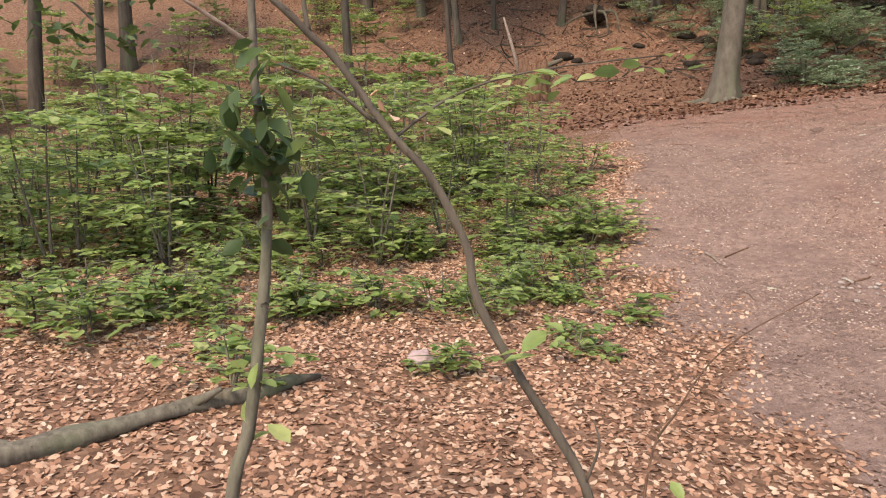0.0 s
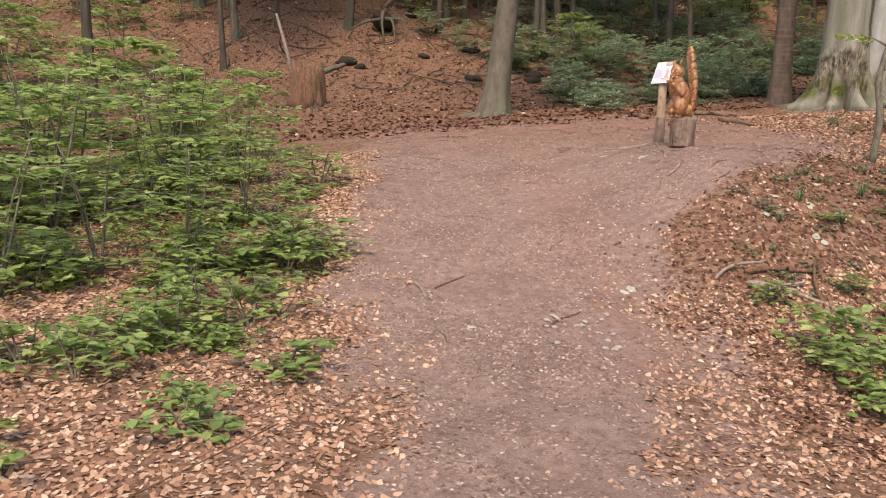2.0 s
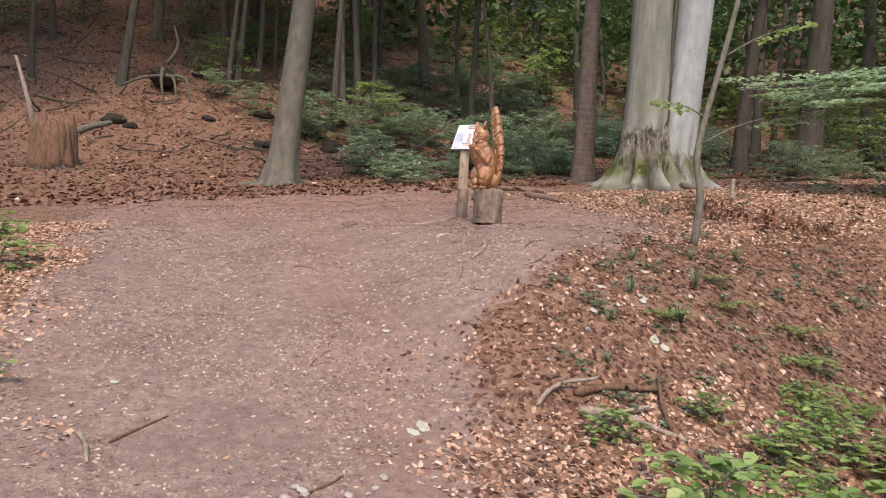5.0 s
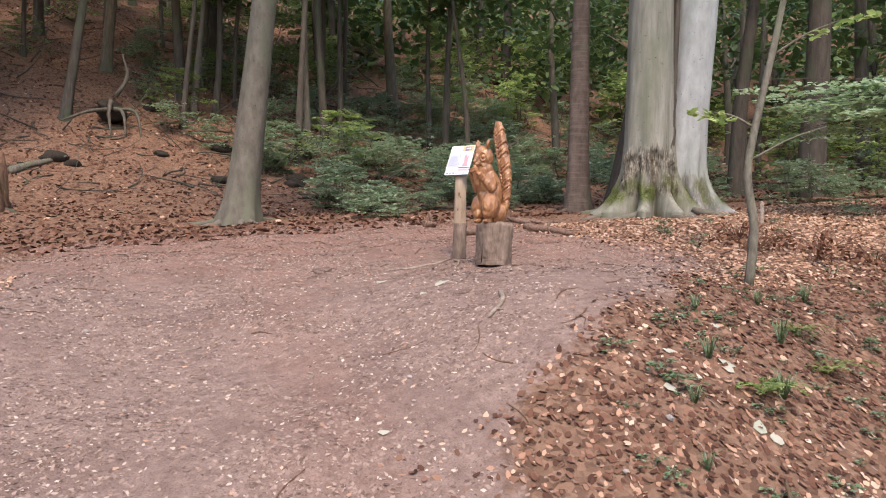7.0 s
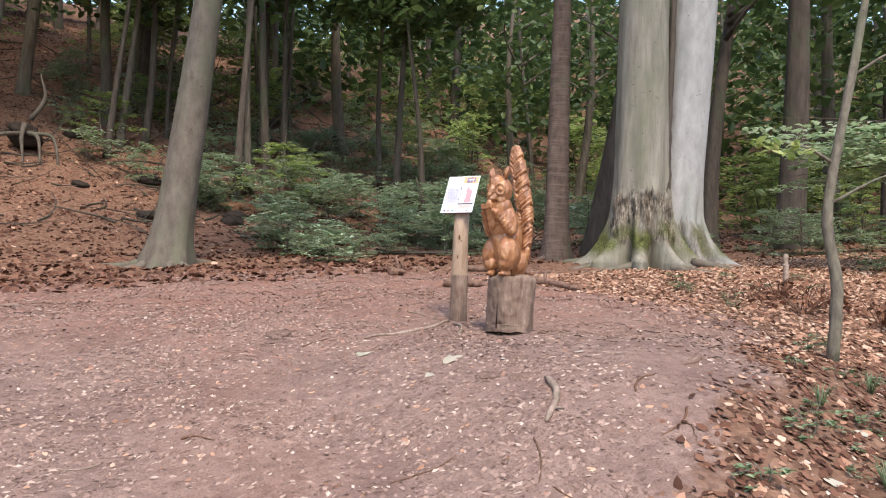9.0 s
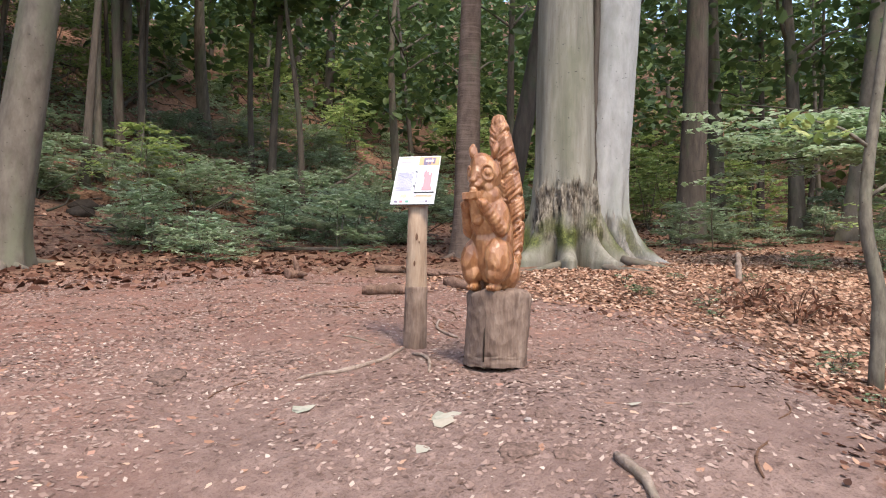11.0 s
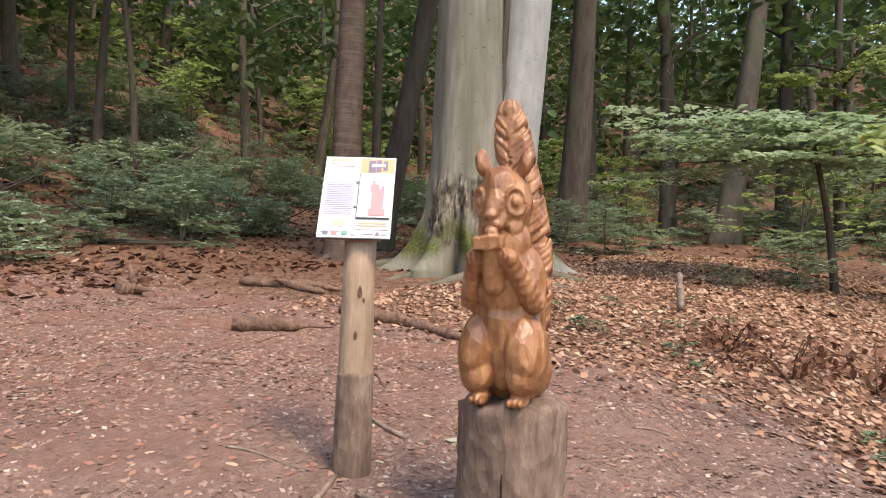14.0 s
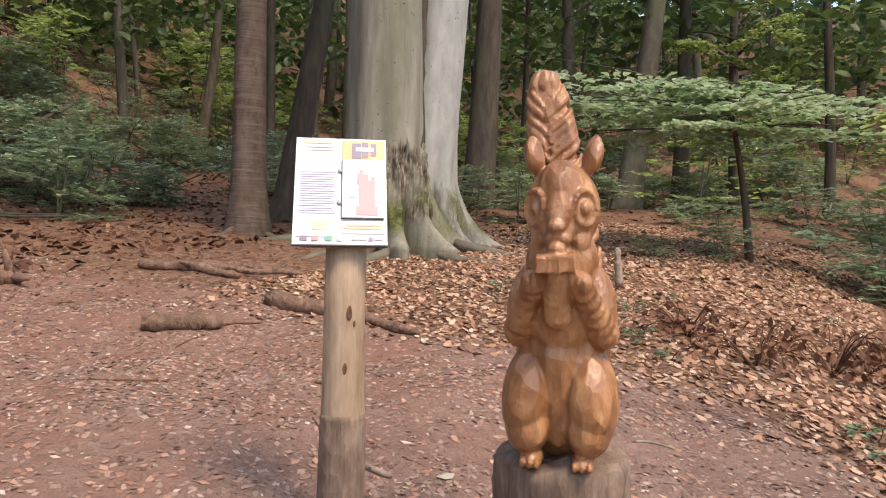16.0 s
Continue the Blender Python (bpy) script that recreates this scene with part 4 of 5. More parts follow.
for k, (a, b, r) in enumerate((((7.5, 9.7), (8.3, 9.2), 0.045), ((7.6, 9.9), (8.5, 9.75), 0.05), ((7.4, 9.4), (8.2, 9.6), 0.03), ((8.2, 9.2), (8.6, 9.9), 0.03), ((7.2, 9.9), (7.9, 10.0), 0.025))):
    log("brushwood", a, b, r, r * 0.5, M_ROT if k % 2 else M_DEAD, "broken branch in a small brushwood pile", 0.06, 2, 30 + k, 8, 0.03 * k)["group"] = "brushwood pile"
twigs = random.Random(5)
for k in range(120):
    x, y = (twigs.uniform(2.6, 13), twigs.uniform(5, 20)) if k < 60 else (twigs.uniform(7, 12.5), twigs.uniform(8.8, 13.2))
    if math.hypot(x - 9.3, y - 14.7) < 0.6 or math.hypot(x - 9.32, y - 15.5) < 0.5:
        continue
    a, L = twigs.uniform(0, 6.28), twigs.uniform(0.12, 0.45)
    log("twig", (x, y), (x + L * math.cos(a), y + L * math.sin(a)), twigs.uniform(0.005, 0.011), 0.004, M_ROT if k % 3 else M_DEAD, "thin dry twig on the ground", 0.03, 0, 60 + k, 6)["group"] = "twigs"

# the broken rotten stump with its leaning pole
rng = np.random.default_rng(55)
SX, SY = 3.1, 30.3
snag = new("broken_stump")
snag.location = (SX, SY, ground_at(SX, SY))
shards = random.Random(8)
for k in range(17):
    a = k * 0.37 + shards.uniform(-0.1, 0.1)
    h = shards.uniform(0.8, 1.6)
    p = np.array([math.cos(a) * 0.42, math.sin(a) * 0.42, 0])
    V, F = tube([p * 1.25 + (0, 0, -0.25), p * 1.1 + (0, 0, 0.1), p + (0, 0, h * 0.65), p * 1.12 + (0, 0, h)], [0.27, 0.26, 0.21, 0.06], 7, 0.16)
    mesh_part("splinter", V, F, M_ROT, snag)
V, F = tube([(0, 0, -0.2), (0, 0, 0.1), (0, 0, 0.5), (0.05, 0, 0.7)], [0.7, 0.5, 0.4, 0.2], 14, 0.12)
mesh_part("heartwood", V, F, M_SOIL, snag, "dark rotten heartwood")
for k in range(5):
    a = 3.4 + 0.6 * k
    V, F = root_shape(SX, SY, a, 1.5, 0.13, 0.6, snag.location.z, 0.1)
    mesh_part("root", V, F, M_DARK, snag)
V, F = tube([(-0.35, 0.1, 0.3), (-0.7, 0.2, 1.8), (-1.1, 0.3, 3.2)], [0.1, 0.08, 0.04], 8, 0.08)
mesh_part("pole", V, F, M_DEAD, snag, "pale bare leaning pole")
tagged(snag, "broken rotten red-brown stump with a leaning pole", "stump")

# the upturned roots on the hillside
UX, UY = 7.2, 40.0
upturned = new("upturned_roots")
upturned.location = (UX, UY, ground_at(UX, UY))
bm = bmesh.new()
bmesh.ops.create_icosphere(bm, subdivisions=4, radius=0.55)
for v in bm.verts:
    v.co *= 1 + 0.45 * noise.noise(v.co * 2.2) + 0.2 * noise.noise(v.co * 6)
    v.co.z = v.co.z * 0.75 + 0.6
part("root_plate", bm, M_SOIL, upturned, "dark earthy root plate", True)
for pts in ([(0, -0.4, 0.6), (-0.9, -0.9, 0.35), (-1.9, -1.3, -0.2)], [(0, -0.5, 0.6), (0.3, -1.0, 0.4), (0.4, -1.4, -0.7)], [(0.2, -0.4, 0.6), (0.8, -0.8, 0.5), (1.0, -1.3, -0.7)], [(0.1, 0, 1.2), (0.5, -0.2, 2.0), (0.3, -0.2, 2.9)], [(-0.1, -0.5, 0.9), (-0.2, -0.9, 0.3), (-0.1, -1.2, -0.7)]):
    V, F = tube(smooth_line(pts, 9), np.linspace(0.10, 0.03, 9), 8, 0.1)
    mesh_part("root", V, F, M_TRUNK, upturned)
tagged(upturned, "upturned root plate with pale bare roots", "roots")
hollow = random.Random(9)
for k in range(9):
    x, y = hollow.uniform(4, 14), hollow.uniform(33, 43)
    bm = bmesh.new()
    bmesh.ops.create_icosphere(bm, subdivisions=3, radius=hollow.uniform(0.25, 0.5))
    for v in bm.verts:
        v.co *= 1 + 0.4 * noise.noise(v.co * 3 + Vector((k, 0, 0)))
        v.co.z *= 0.55
    o = part("earth_clod", bm, M_SOIL, None, "", True)
    o.location = (x, y, ground_at(x, y) + 0.05)
    tagged(o, "dark clod of earth on the leafy slope", "earth", "clods on the slope")
# leaning dead poles on the hillside
for k, (a, b, h) in enumerate((((18.5, 46.0), (22.0, 49.0), 1.5), ((13.5, 44), (16.5, 46.5), 1.4), ((18, 31.5), (22.5, 33.5), 1.6), ((24, 40), (28, 43), 1.8))):
    log("fallen_pole", a, b, 0.11, 0.05, M_DARK, "dark fallen pole leaning on the hillside", 0.15, 2, 90 + k, 8, h)

brush, pieces = np.random.default_rng(77), []
for _ in range(900):
    x, y = brush.uniform(-6, 36), brush.uniform(26, 58)
    a, L = brush.uniform(0, 6.28), brush.uniform(0.5, 2.4)
    rise = L * brush.choice((0.05, 0.12, 0.5, 0.9), p=(0.4, 0.3, 0.2, 0.1))
    if x < 12 and y < 31:
        continue
    pts = []
    for t in np.linspace(0, 1, 5):
        px, py = x + math.cos(a + 0.5 * t) * L * t, y + math.sin(a + 0.5 * t) * L * t
        pts.append((px, py, ground_at(px, py) + 0.03 + rise * t))
    pieces.append(tube(pts, np.linspace(1, 0.35, 5) * brush.uniform(0.012, 0.045), 5, 0.1))
V, F = join(pieces)
tagged(mesh_part("dead_branches", V, F, M_DARK), "tangle of dark dead branches on the hillside", "branches", kind="stuff")

# ---- stones and rocks ----
def stone(x, y, s, mat, label, seed):
    bm = bmesh.new()
    bmesh.ops.create_icosphere(bm, subdivisions=3, radius=1)
    for v in bm.verts:
        v.co = Vector((v.co.x, v.co.y * 0.75, v.co.z * 0.55)) * s * (1 + 0.4 * noise.noise(v.co * 1.6 + Vector((seed, 0, 0))))
    o = part("stone", bm, mat, None, "", True)
    o.location = (x, y, ground_at(x, y) + s * 0.2)
    o.rotation_euler = (0, 0, seed)
    return tagged(o, label, "stone")


M_STONE = plain("stone", (0.30, 0.24, 0.21), 0.85, 0.2, 0.3, 30)
M_ROCK = plain("pale_pink_stone", (0.38, 0.27, 0.25), 0.85, 0.2, 0.3, 12)
stone(-0.15, 6.62, 0.15, M_ROCK, "pale pinkish stone in dry leaves", 2)
pebble = random.Random(13)
for k in range(36):
    x, y = (pebble.gauss(4.9, 0.5), pebble.gauss(8.9, 0.25)) if k < 24 else (pebble.uniform(4, 9), pebble.uniform(8, 15))
    stone(x, y, pebble.uniform(0.018, 0.045), M_STONE, "small grey-brown stone in the path", k * 1.3)["group"] = "stones in the path"

# ---- the carved squirrel ----
TX, TY = 9.30, 14.62
tz = ground_at(TX, TY) + 0.02
FACE = 190.0


def wood_material(name, dark, mid, lite, rough, spec, knots=0.3, grain_scale=(9, 9, 1.2), relief=0.75):
    m, nt, b = material(name, rough, spec)
    v = place(nt, grain_scale)
    f = grain(nt, v, 3, 8, 0.65)
    c = ramp(nt, f, [(0.28, dark), (0.5, mid), (0.72, lite)])
    big = grain(nt, place(nt), 3.5, 4)
    c = mix(nt, ramp(nt, big, [(0.45, (0, 0, 0)), (0.7, (0.55, 0.55, 0.55))]), c, dark)
    fine = grain(nt, place(nt, (60, 60, 5)), 1.5, 4)
    c = mix(nt, knots, c, ramp(nt, fine, [(0.35, (0.45, 0.4, 0.36)), (0.6, (1, 1, 1))]), "MULTIPLY")
    nt.links.new(c, b.inputs["Base Color"])
    vo = node(nt, "ShaderNodeTexVoronoi", Scale=19.0)
    nt.links.new(place(nt, (1, 1, 0.6)), vo.inputs["Vector"])
    bump(nt, b, math_node(nt, "ADD", math_node(nt, "MULTIPLY", f, 0.5), vo.outputs["Distance"]), relief, 0.016)
    return m


M_CARVED = wood_material("varnished_wood", (0.15, 0.056, 0.025), (0.33, 0.142, 0.062), (0.52, 0.275, 0.13), 0.34, 0.5, 0.12, (4, 4, 1.6))
M_STUMP = wood_material("weathered_stump", (0.12, 0.077, 0.058), (0.21, 0.142, 0.108), (0.32, 0.23, 0.178), 0.85, 0.15, 0.4, (5, 5, 1.6), 0.5)
M_POST = wood_material("post_wood", (0.26, 0.168, 0.112), (0.38, 0.262, 0.18), (0.47, 0.345, 0.25), 0.7, 0.25, 0.3, relief=0.2)

V, F = trunk_shape(0.49, 0.215, 0.225, (0, 0), 0.06, 8, 0.0, 16, 40, 71)
# rounded, roughly sawn top
top = V[:, 2].max()
ring = V[-40:].copy()
layers = [(1.0, 0), (0.93, 0.018), (0.7, 0.03), (0.4, 0.03), (0.02, 0.035)]
Vs, Fs, n0 = [V], [F], len(V)
prev = np.arange(len(V) - 40, len(V))
for s, dz in layers[1:]:
    q = ring.copy()
    q[:, :2] *= s
    q[:, 2] += dz + 0.012 * np.sin(np.arange(40) * 0.9)
    cur = np.arange(n0, n0 + 40)
    Vs.append(q)
    Fs.append(np.stack([prev, np.roll(prev, -1), np.roll(cur, -1), cur], -1))
    prev, n0 = cur, n0 + 40
Vj, Fj = np.vstack(Vs), np.vstack(Fs)
Vj += rng.normal(0, 0.003, Vj.shape)
stump = new("tree_stump")
stump.location = (TX, TY, tz)
mesh_part("body", Vj, Fj, M_STUMP, stump)
V, F = tube([(-0.2, -0.07, 0.42), (-0.215, -0.075, 0.2), (-0.225, -0.08, 0.02)], [0.003, 0.005, 0.006], 6)
mesh_part("crack", V, F, M_SOIL, stump, "dark drying crack")
tagged(stump, "weathered grey-brown stump under the carving", "stump")

statue_bm = bmesh.new()


def blob(c, r, rot=(0, 0, 0), sub=3, stoop=True):
    """One lump of the carving; the animal stoops forward, its tail stands upright."""
    if stoop:
        c = Vector(c) + Vector((0.05 + 0.17 * max(0.0, c[2]) ** 0.9, 0, 0))
    m = Matrix.LocRotScale(c, Euler([radians(a) for a in rot]), r)
    bmesh.ops.create_icosphere(statue_bm, subdivisions=sub, radius=1, matrix=m)


def limb(a, b, r0, r1, n=6):
    for k in range(n):
        t = k / (n - 1)
        r = r0 + (r1 - r0) * t
        blob(Vector(a).lerp(Vector(b), t), (r, r, r), sub=2)


blob((-0.02, 0, 0.34), (0.165, 0.16, 0.32))
blob((0.02, 0, 0.52), (0.135, 0.145, 0.2))
blob((0.03, 0, 0.64), (0.115, 0.12, 0.12))
blob((-0.08, 0, 0.12), (0.14, 0.17, 0.15))
for s in (-1, 1):
    blob((0.06, s * 0.103, 0.215), (0.145, 0.09, 0.165), (s * 6, -14, 0))
    blob((0.12, s * 0.10, 0.12), (0.085, 0.075, 0.09))
    blob((0.125, s * 0.085, 0.02), (0.07, 0.04, 0.036))
    for k in (-1, 0, 1):
        blob((0.18, s * 0.085 + k * 0.024, 0.012), (0.03, 0.012, 0.02), sub=2)
    blob((0.03, s * 0.125, 0.50), (0.085, 0.055, 0.13), (s * 8, 0, 0))
    limb((0.06, s * 0.135, 0.42), (0.17, s * 0.085, 0.55), 0.058, 0.04)
    blob((0.19, s * 0.075, 0.575), (0.042, 0.038, 0.04))
    for k in range(3):
        blob((0.222, s * (0.05 + 0.018 * k), 0.59 - 0.01 * k), (0.016, 0.011, 0.03), (0, 20, 0), 2)
    # face
    blob((0.075, s * 0.055, 0.705), (0.052, 0.042, 0.048))
    blob((0.108, s * 0.073, 0.80), (0.023, 0.022, 0.026), sub=3)
    for k in range(18):
        a = 6.283 * k / 18
        blob((0.110 + 0.044 * math.cos(a) * 0.7, s * (0.080 - 0.044 * math.cos(a) * 0.72), 0.80 + 0.052 * math.sin(a)), (0.011, 0.011, 0.011), sub=1)
    blob((0.01, s * 0.092, 0.965), (0.024, 0.03, 0.066), (s * -14, 0, 0))
    blob((0.018, s * 0.10, 0.96), (0.03, 0.028, 0.055), (s * -16, 0, 0))
    blob((0.172, s * 0.021, 0.708), (0.028, 0.024, 0.025))
blob((0.02, 0, 0.80), (0.128, 0.122, 0.145))
blob((0.06, 0, 0.86), (0.09, 0.08, 0.09))
blob((0.12, 0, 0.735), (0.08, 0.05, 0.052), (0, 18, 0))
blob((0.192, 0, 0.742), (0.022, 0.028, 0.018))
limb((0.08, 0, 0.86), (0.165, 0, 0.745), 0.062, 0.036)
blob((0.19, 0, 0.675), (0.035, 0.03, 0.02))
bmesh.ops.create_cube(statue_bm, size=1, matrix=Matrix.LocRotScale((0.385, 0.0, 0.635), Euler((0.05, 0.15, 0.1)), (0.07, 0.12, 0.05)))
limb((0.16, 0, 0.48), (0.2, 0, 0.6), 0.05, 0.04)
# tail, built of carved tufts
spine = smooth_line([(-0.10, 0.02, 0.02), (-0.15, 0.035, 0.3), (-0.165, 0.02, 0.6), (-0.16, -0.03, 0.85), (-0.15, -0.08, 1.06), (-0.145, -0.115, 1.27)], 40)


def tail_size(t):
    return (0.62 + 0.38 * math.sin(min(1.0, t * 1.15) * 2.2)) * (1 - 0.5 * max(0.0, (t - 0.86) / 0.14) ** 2)


for k, p in enumerate(spine):
    w = tail_size(k / 39)
    blob(p, (0.062 * w, 0.083 * w, 0.05), sub=2, stoop=False)
tuft = random.Random(3)
# locks of fur: rows of curved ridges that sweep up and outward from the rib on the front and the back
for row in range(30):
    t = 0.05 + 0.91 * row / 29
    p = Vector(spine[int(t * 39)])
    w = tail_size(t)
    for face in (0.0, math.pi):
        for sgn in (-1, 1):
            wob = tuft.uniform(-0.12, 0.12)
            for q in range(13):
                f = q / 12
                a = face + sgn * (0.12 + 1.35 * f + wob)
                r = 1.0 + 0.10 * math.sin(f * 3.1)
                blob(p + Vector((math.cos(a) * 0.064 * w * r, math.sin(a) * 0.088 * w * r, -0.055 + 0.085 * f ** 0.8)), (0.0095, 0.0095, 0.014 + 0.006 * f), sub=1, stoop=False)
for k in range(7):
    a = 6.283 * k / 7
    blob(Vector(spine[-1]) + Vector((math.cos(a) * 0.024, math.sin(a) * 0.042, 0.0)), (0.017, 0.02, 0.045), (math.degrees(math.sin(a)) * 0.3, -math.degrees(math.cos(a)) * 0.3, 0), 2, False)
statue = part("squirrel_statue", statue_bm, M_CARVED, None, "", True)
statue.matrix_basis = pose(TX, TY, tz + 0.515, 0, 0, FACE) @ Matrix.Diagonal((0.95, 0.95, 1.0, 1.0))
rm = statue.modifiers.new("fuse", "REMESH")
rm.mode, rm.voxel_size, rm.use_smooth_shade = "VOXEL", 0.006, False
sm = statue.modifiers.new("soften", "SMOOTH")
sm.factor, sm.iterations = 0.5, 1
cut = statue.modifiers.new("chisel", "DECIMATE")
cut.ratio = 0.22
for p in statue.data.polygons:
    p.use_smooth = False
tagged(statue, "varnished orange-brown carved wooden squirrel holding a nut", "statue")

# ---- the information sign ----
PX, PY = 9.32, 15.505
pz = ground_at(PX, PY)
sign = new("information_sign")
sign.location = (PX, PY, pz)
U = Vector((0.194, -0.292, 0.004)).normalized()
N_OUT = Vector((-0.833, -0.553, 0.0))
UP = (Vector((0, 0, 0.43)) - N_OUT * 0.235).normalized()
FRONT = U.cross(UP).normalized()
if FRONT.dot(N_OUT) < 0:
    FRONT = -FRONT
W, H = 0.355, 0.49
corner = Vector((9.117, 15.616, 2.757)) - Vector((PX, PY, pz))
ht = corner.z + 0.07
V, F = tube([(0.0, 0.0, -0.1), (0, 0, 0.02), (0.003, 0, ht * 0.35), (-0.002, 0.002, ht * 0.7), (0, 0, ht)], [0.094, 0.092, 0.086, 0.08, 0.079], 28, 0.008)
post = mesh_part("post", V, F, M_POST, sign)
V, F = tube([(0.0, 0.0, -0.1), (0, 0, 0.02), (0.002, 0, ht * 0.2), (0.002, 0, ht * 0.385), (0.002, 0, ht * 0.4)], [0.097, 0.095, 0.0915, 0.089, 0.0865], 28, 0.008)
mesh_part("weathered_foot", V, F, M_STUMP, post, "grey weathered lower part of the post")
for (h, a, s) in ((0.66, 3.75, 0.014), (0.87, 3.9, 0.018), (0.43, 3.6, 0.016), (0.83, 4.15, 0.008)):
    bm = bmesh.new()
    bmesh.ops.create_icosphere(bm, subdivisions=2, radius=1)
    for v in bm.verts:
        v.co = Vector((v.co.x * 0.004, v.co.y * s * 0.6, v.co.z * s * 1.6))
    o = part("knot", bm, M_ROT, post, "brown knot in the wood", True)
    o.matrix_local = pose(0.083 * math.cos(a), 0.083 * math.sin(a), h, 0, 0, math.degrees(a))


def on_board(u0, v0, u1, v1, lift, thick):
    """A thin slab on the board, in shares of its width and height from the top left corner."""
    bm = bmesh.new()
    o = corner + UP * H + FRONT * lift
    quad = []
    for d in (0, thick):
        for (u, v) in ((u0, v0), (u1, v0), (u1, v1), (u0, v1)):
            quad.append(bm.verts.new(o + U * (u * W) - UP * (v * H) + FRONT * d))
    for f in ((0, 1, 2, 3), (4, 5, 6, 7), (0, 1, 5, 4), (1, 2, 6, 5), (2, 3, 7, 6), (3, 0, 4, 7)):
        bm.faces.new([quad[i] for i in f])
    bmesh.ops.recalc_face_normals(bm, faces=bm.faces)
    return bm


def paper(name, c, rough=0.35):
    return plain(name, c, rough, 0.5, 0.04, 8)


P_WHITE, P_LILAC, P_TEXT = paper("white_panel", (0.64, 0.62, 0.61)), paper("lilac_panel", (0.50, 0.47, 0.56)), paper("grey_print", (0.45, 0.43, 0.49))
P_PINK, P_ORANGE, P_DARK = paper("pink_print", (0.56, 0.24, 0.25)), paper("orange_print", (0.58, 0.34, 0.17)), paper("violet_print", (0.18, 0.14, 0.2))
P_PEACH, P_GREEN, P_RED, P_EDGE = paper("peach_print", (0.6, 0.46, 0.3)), paper("green_print", (0.12, 0.3, 0.2)), paper("red_print", (0.55, 0.22, 0.22)), plain("board_edge", (0.08, 0.08, 0.085))
P_ROSE = paper("rose_print", (0.58, 0.45, 0.46))
part("backing", on_board(0.12, 0.55, 0.88, 0.99, -0.03, 0.024), M_POST, sign, "wooden backing block")
board = part("board", on_board(0, 0, 1, 1, -0.006, 0.008), P_WHITE, sign, "white printed panel")
part("edge", on_board(0, 0.995, 1, 1.006, -0.006, 0.010), P_EDGE, sign, "dark lower edge")
part("text_field", on_board(0.03, 0.34, 0.5, 0.93, 0.004, 0.001), P_LILAC, board)
for k in range(18):
    part("text_line", on_board(0.06, 0.335 + 0.0225 * k, 0.44 - 0.03 * (k % 4 == 3), 0.3415 + 0.0225 * k, 0.0065, 0.001), P_TEXT, board)
part("heading", on_board(0.08, 0.03, 0.40, 0.055, 0.004, 0.001), P_PEACH, board)
for k in range(2):
    part("text_line", on_board(0.08, 0.085 + 0.03 * k, 0.42, 0.095 + 0.03 * k, 0.004, 0.001), P_ROSE, board)
part("emblem", on_board(0.2, 0.80, 0.36, 0.87, 0.0055, 0.001), P_PEACH, board)
part("picture", on_board(0.51, 0.02, 0.985, 0.205, 0.004, 0.001), P_ORANGE, board, "orange and violet photograph")
for (a, b, c, d, m) in ((0.62, 0.05, 0.72, 0.2, P_DARK), (0.73, 0.04, 0.80, 0.19, P_DARK), (0.83, 0.05, 0.89, 0.17, P_DARK), (0.66, 0.09, 0.86, 0.13, P_ROSE)):
    part("picture_shape", on_board(a, b, c, d, 0.0065, 0.0008 if m is P_DARK else 0.0016), m, board)
flap = part("flap", on_board(0.515, 0.215, 0.965, 0.765, 0.005, 0.006), P_WHITE, sign, "raised white hinged flap")
part("flap_edge", on_board(0.515, 0.762, 0.965, 0.772, 0.004, 0.008), P_EDGE, flap)
part("flap_edge", on_board(0.508, 0.215, 0.517, 0.772, 0.004, 0.007), P_EDGE, flap)
for (a, b, c, d) in ((0.70, 0.42, 0.87, 0.73), (0.68, 0.36, 0.80, 0.46), (0.70, 0.32, 0.74, 0.37), (0.83, 0.38, 0.87, 0.44), (0.67, 0.66, 0.90, 0.74)):
    part("printed_shape", on_board(a, b, c, d, 0.0125 + 0.0012 * a, 0.0008), P_PINK, flap, "faded pink printed shape")
part("printed_shape", on_board(0.57, 0.47, 0.67, 0.58, 0.0125, 0.0008), P_LILAC, flap)
part("printed_shape", on_board(0.90, 0.42, 0.95, 0.62, 0.0125, 0.0008), P_ROSE, flap)
part("peach_field", on_board(0.52, 0.79, 0.97, 0.90, 0.004, 0.001), P_ROSE, board)
part("text_line", on_board(0.56, 0.82, 0.93, 0.835, 0.0055, 0.001), P_ORANGE, board)
part("text_line", on_board(0.56, 0.85, 0.93, 0.862, 0.0055, 0.001), P_ORANGE, board)
for u, m in ((0.08, P_DARK), (0.2, P_RED), (0.34, P_GREEN), (0.46, P_TEXT)):
    part("logo", on_board(u, 0.925, u + 0.075, 0.965, 0.0055, 0.001), m, board)
part("logo", on_board(0.62, 0.94, 0.78, 0.955, 0.0055, 0.001), P_TEXT, board)
part("logo", on_board(0.80, 0.93, 0.845, 0.965, 0.0055, 0.001), P_DARK, board)
part("logo", on_board(0.86, 0.94, 0.96, 0.955, 0.0055, 0.001), P_TEXT, board)
M_STEEL = plain("hinge_steel", (0.35, 0.35, 0.36), 0.4, 0.5)
for v in (0.33, 0.63):
    bm = bmesh.new()
    c = corner + UP * H * (1 - v) + U * (0.485 * W) + FRONT * 0.008
    bmesh.ops.create_uvsphere(bm, u_segments=10, v_segments=6, radius=0.009, matrix=Matrix.Translation(c))
    part("hinge_knob", bm, M_STEEL, sign, "small steel hinge knob", True)
tagged(sign, "white information board on a round wooden post", "sign")

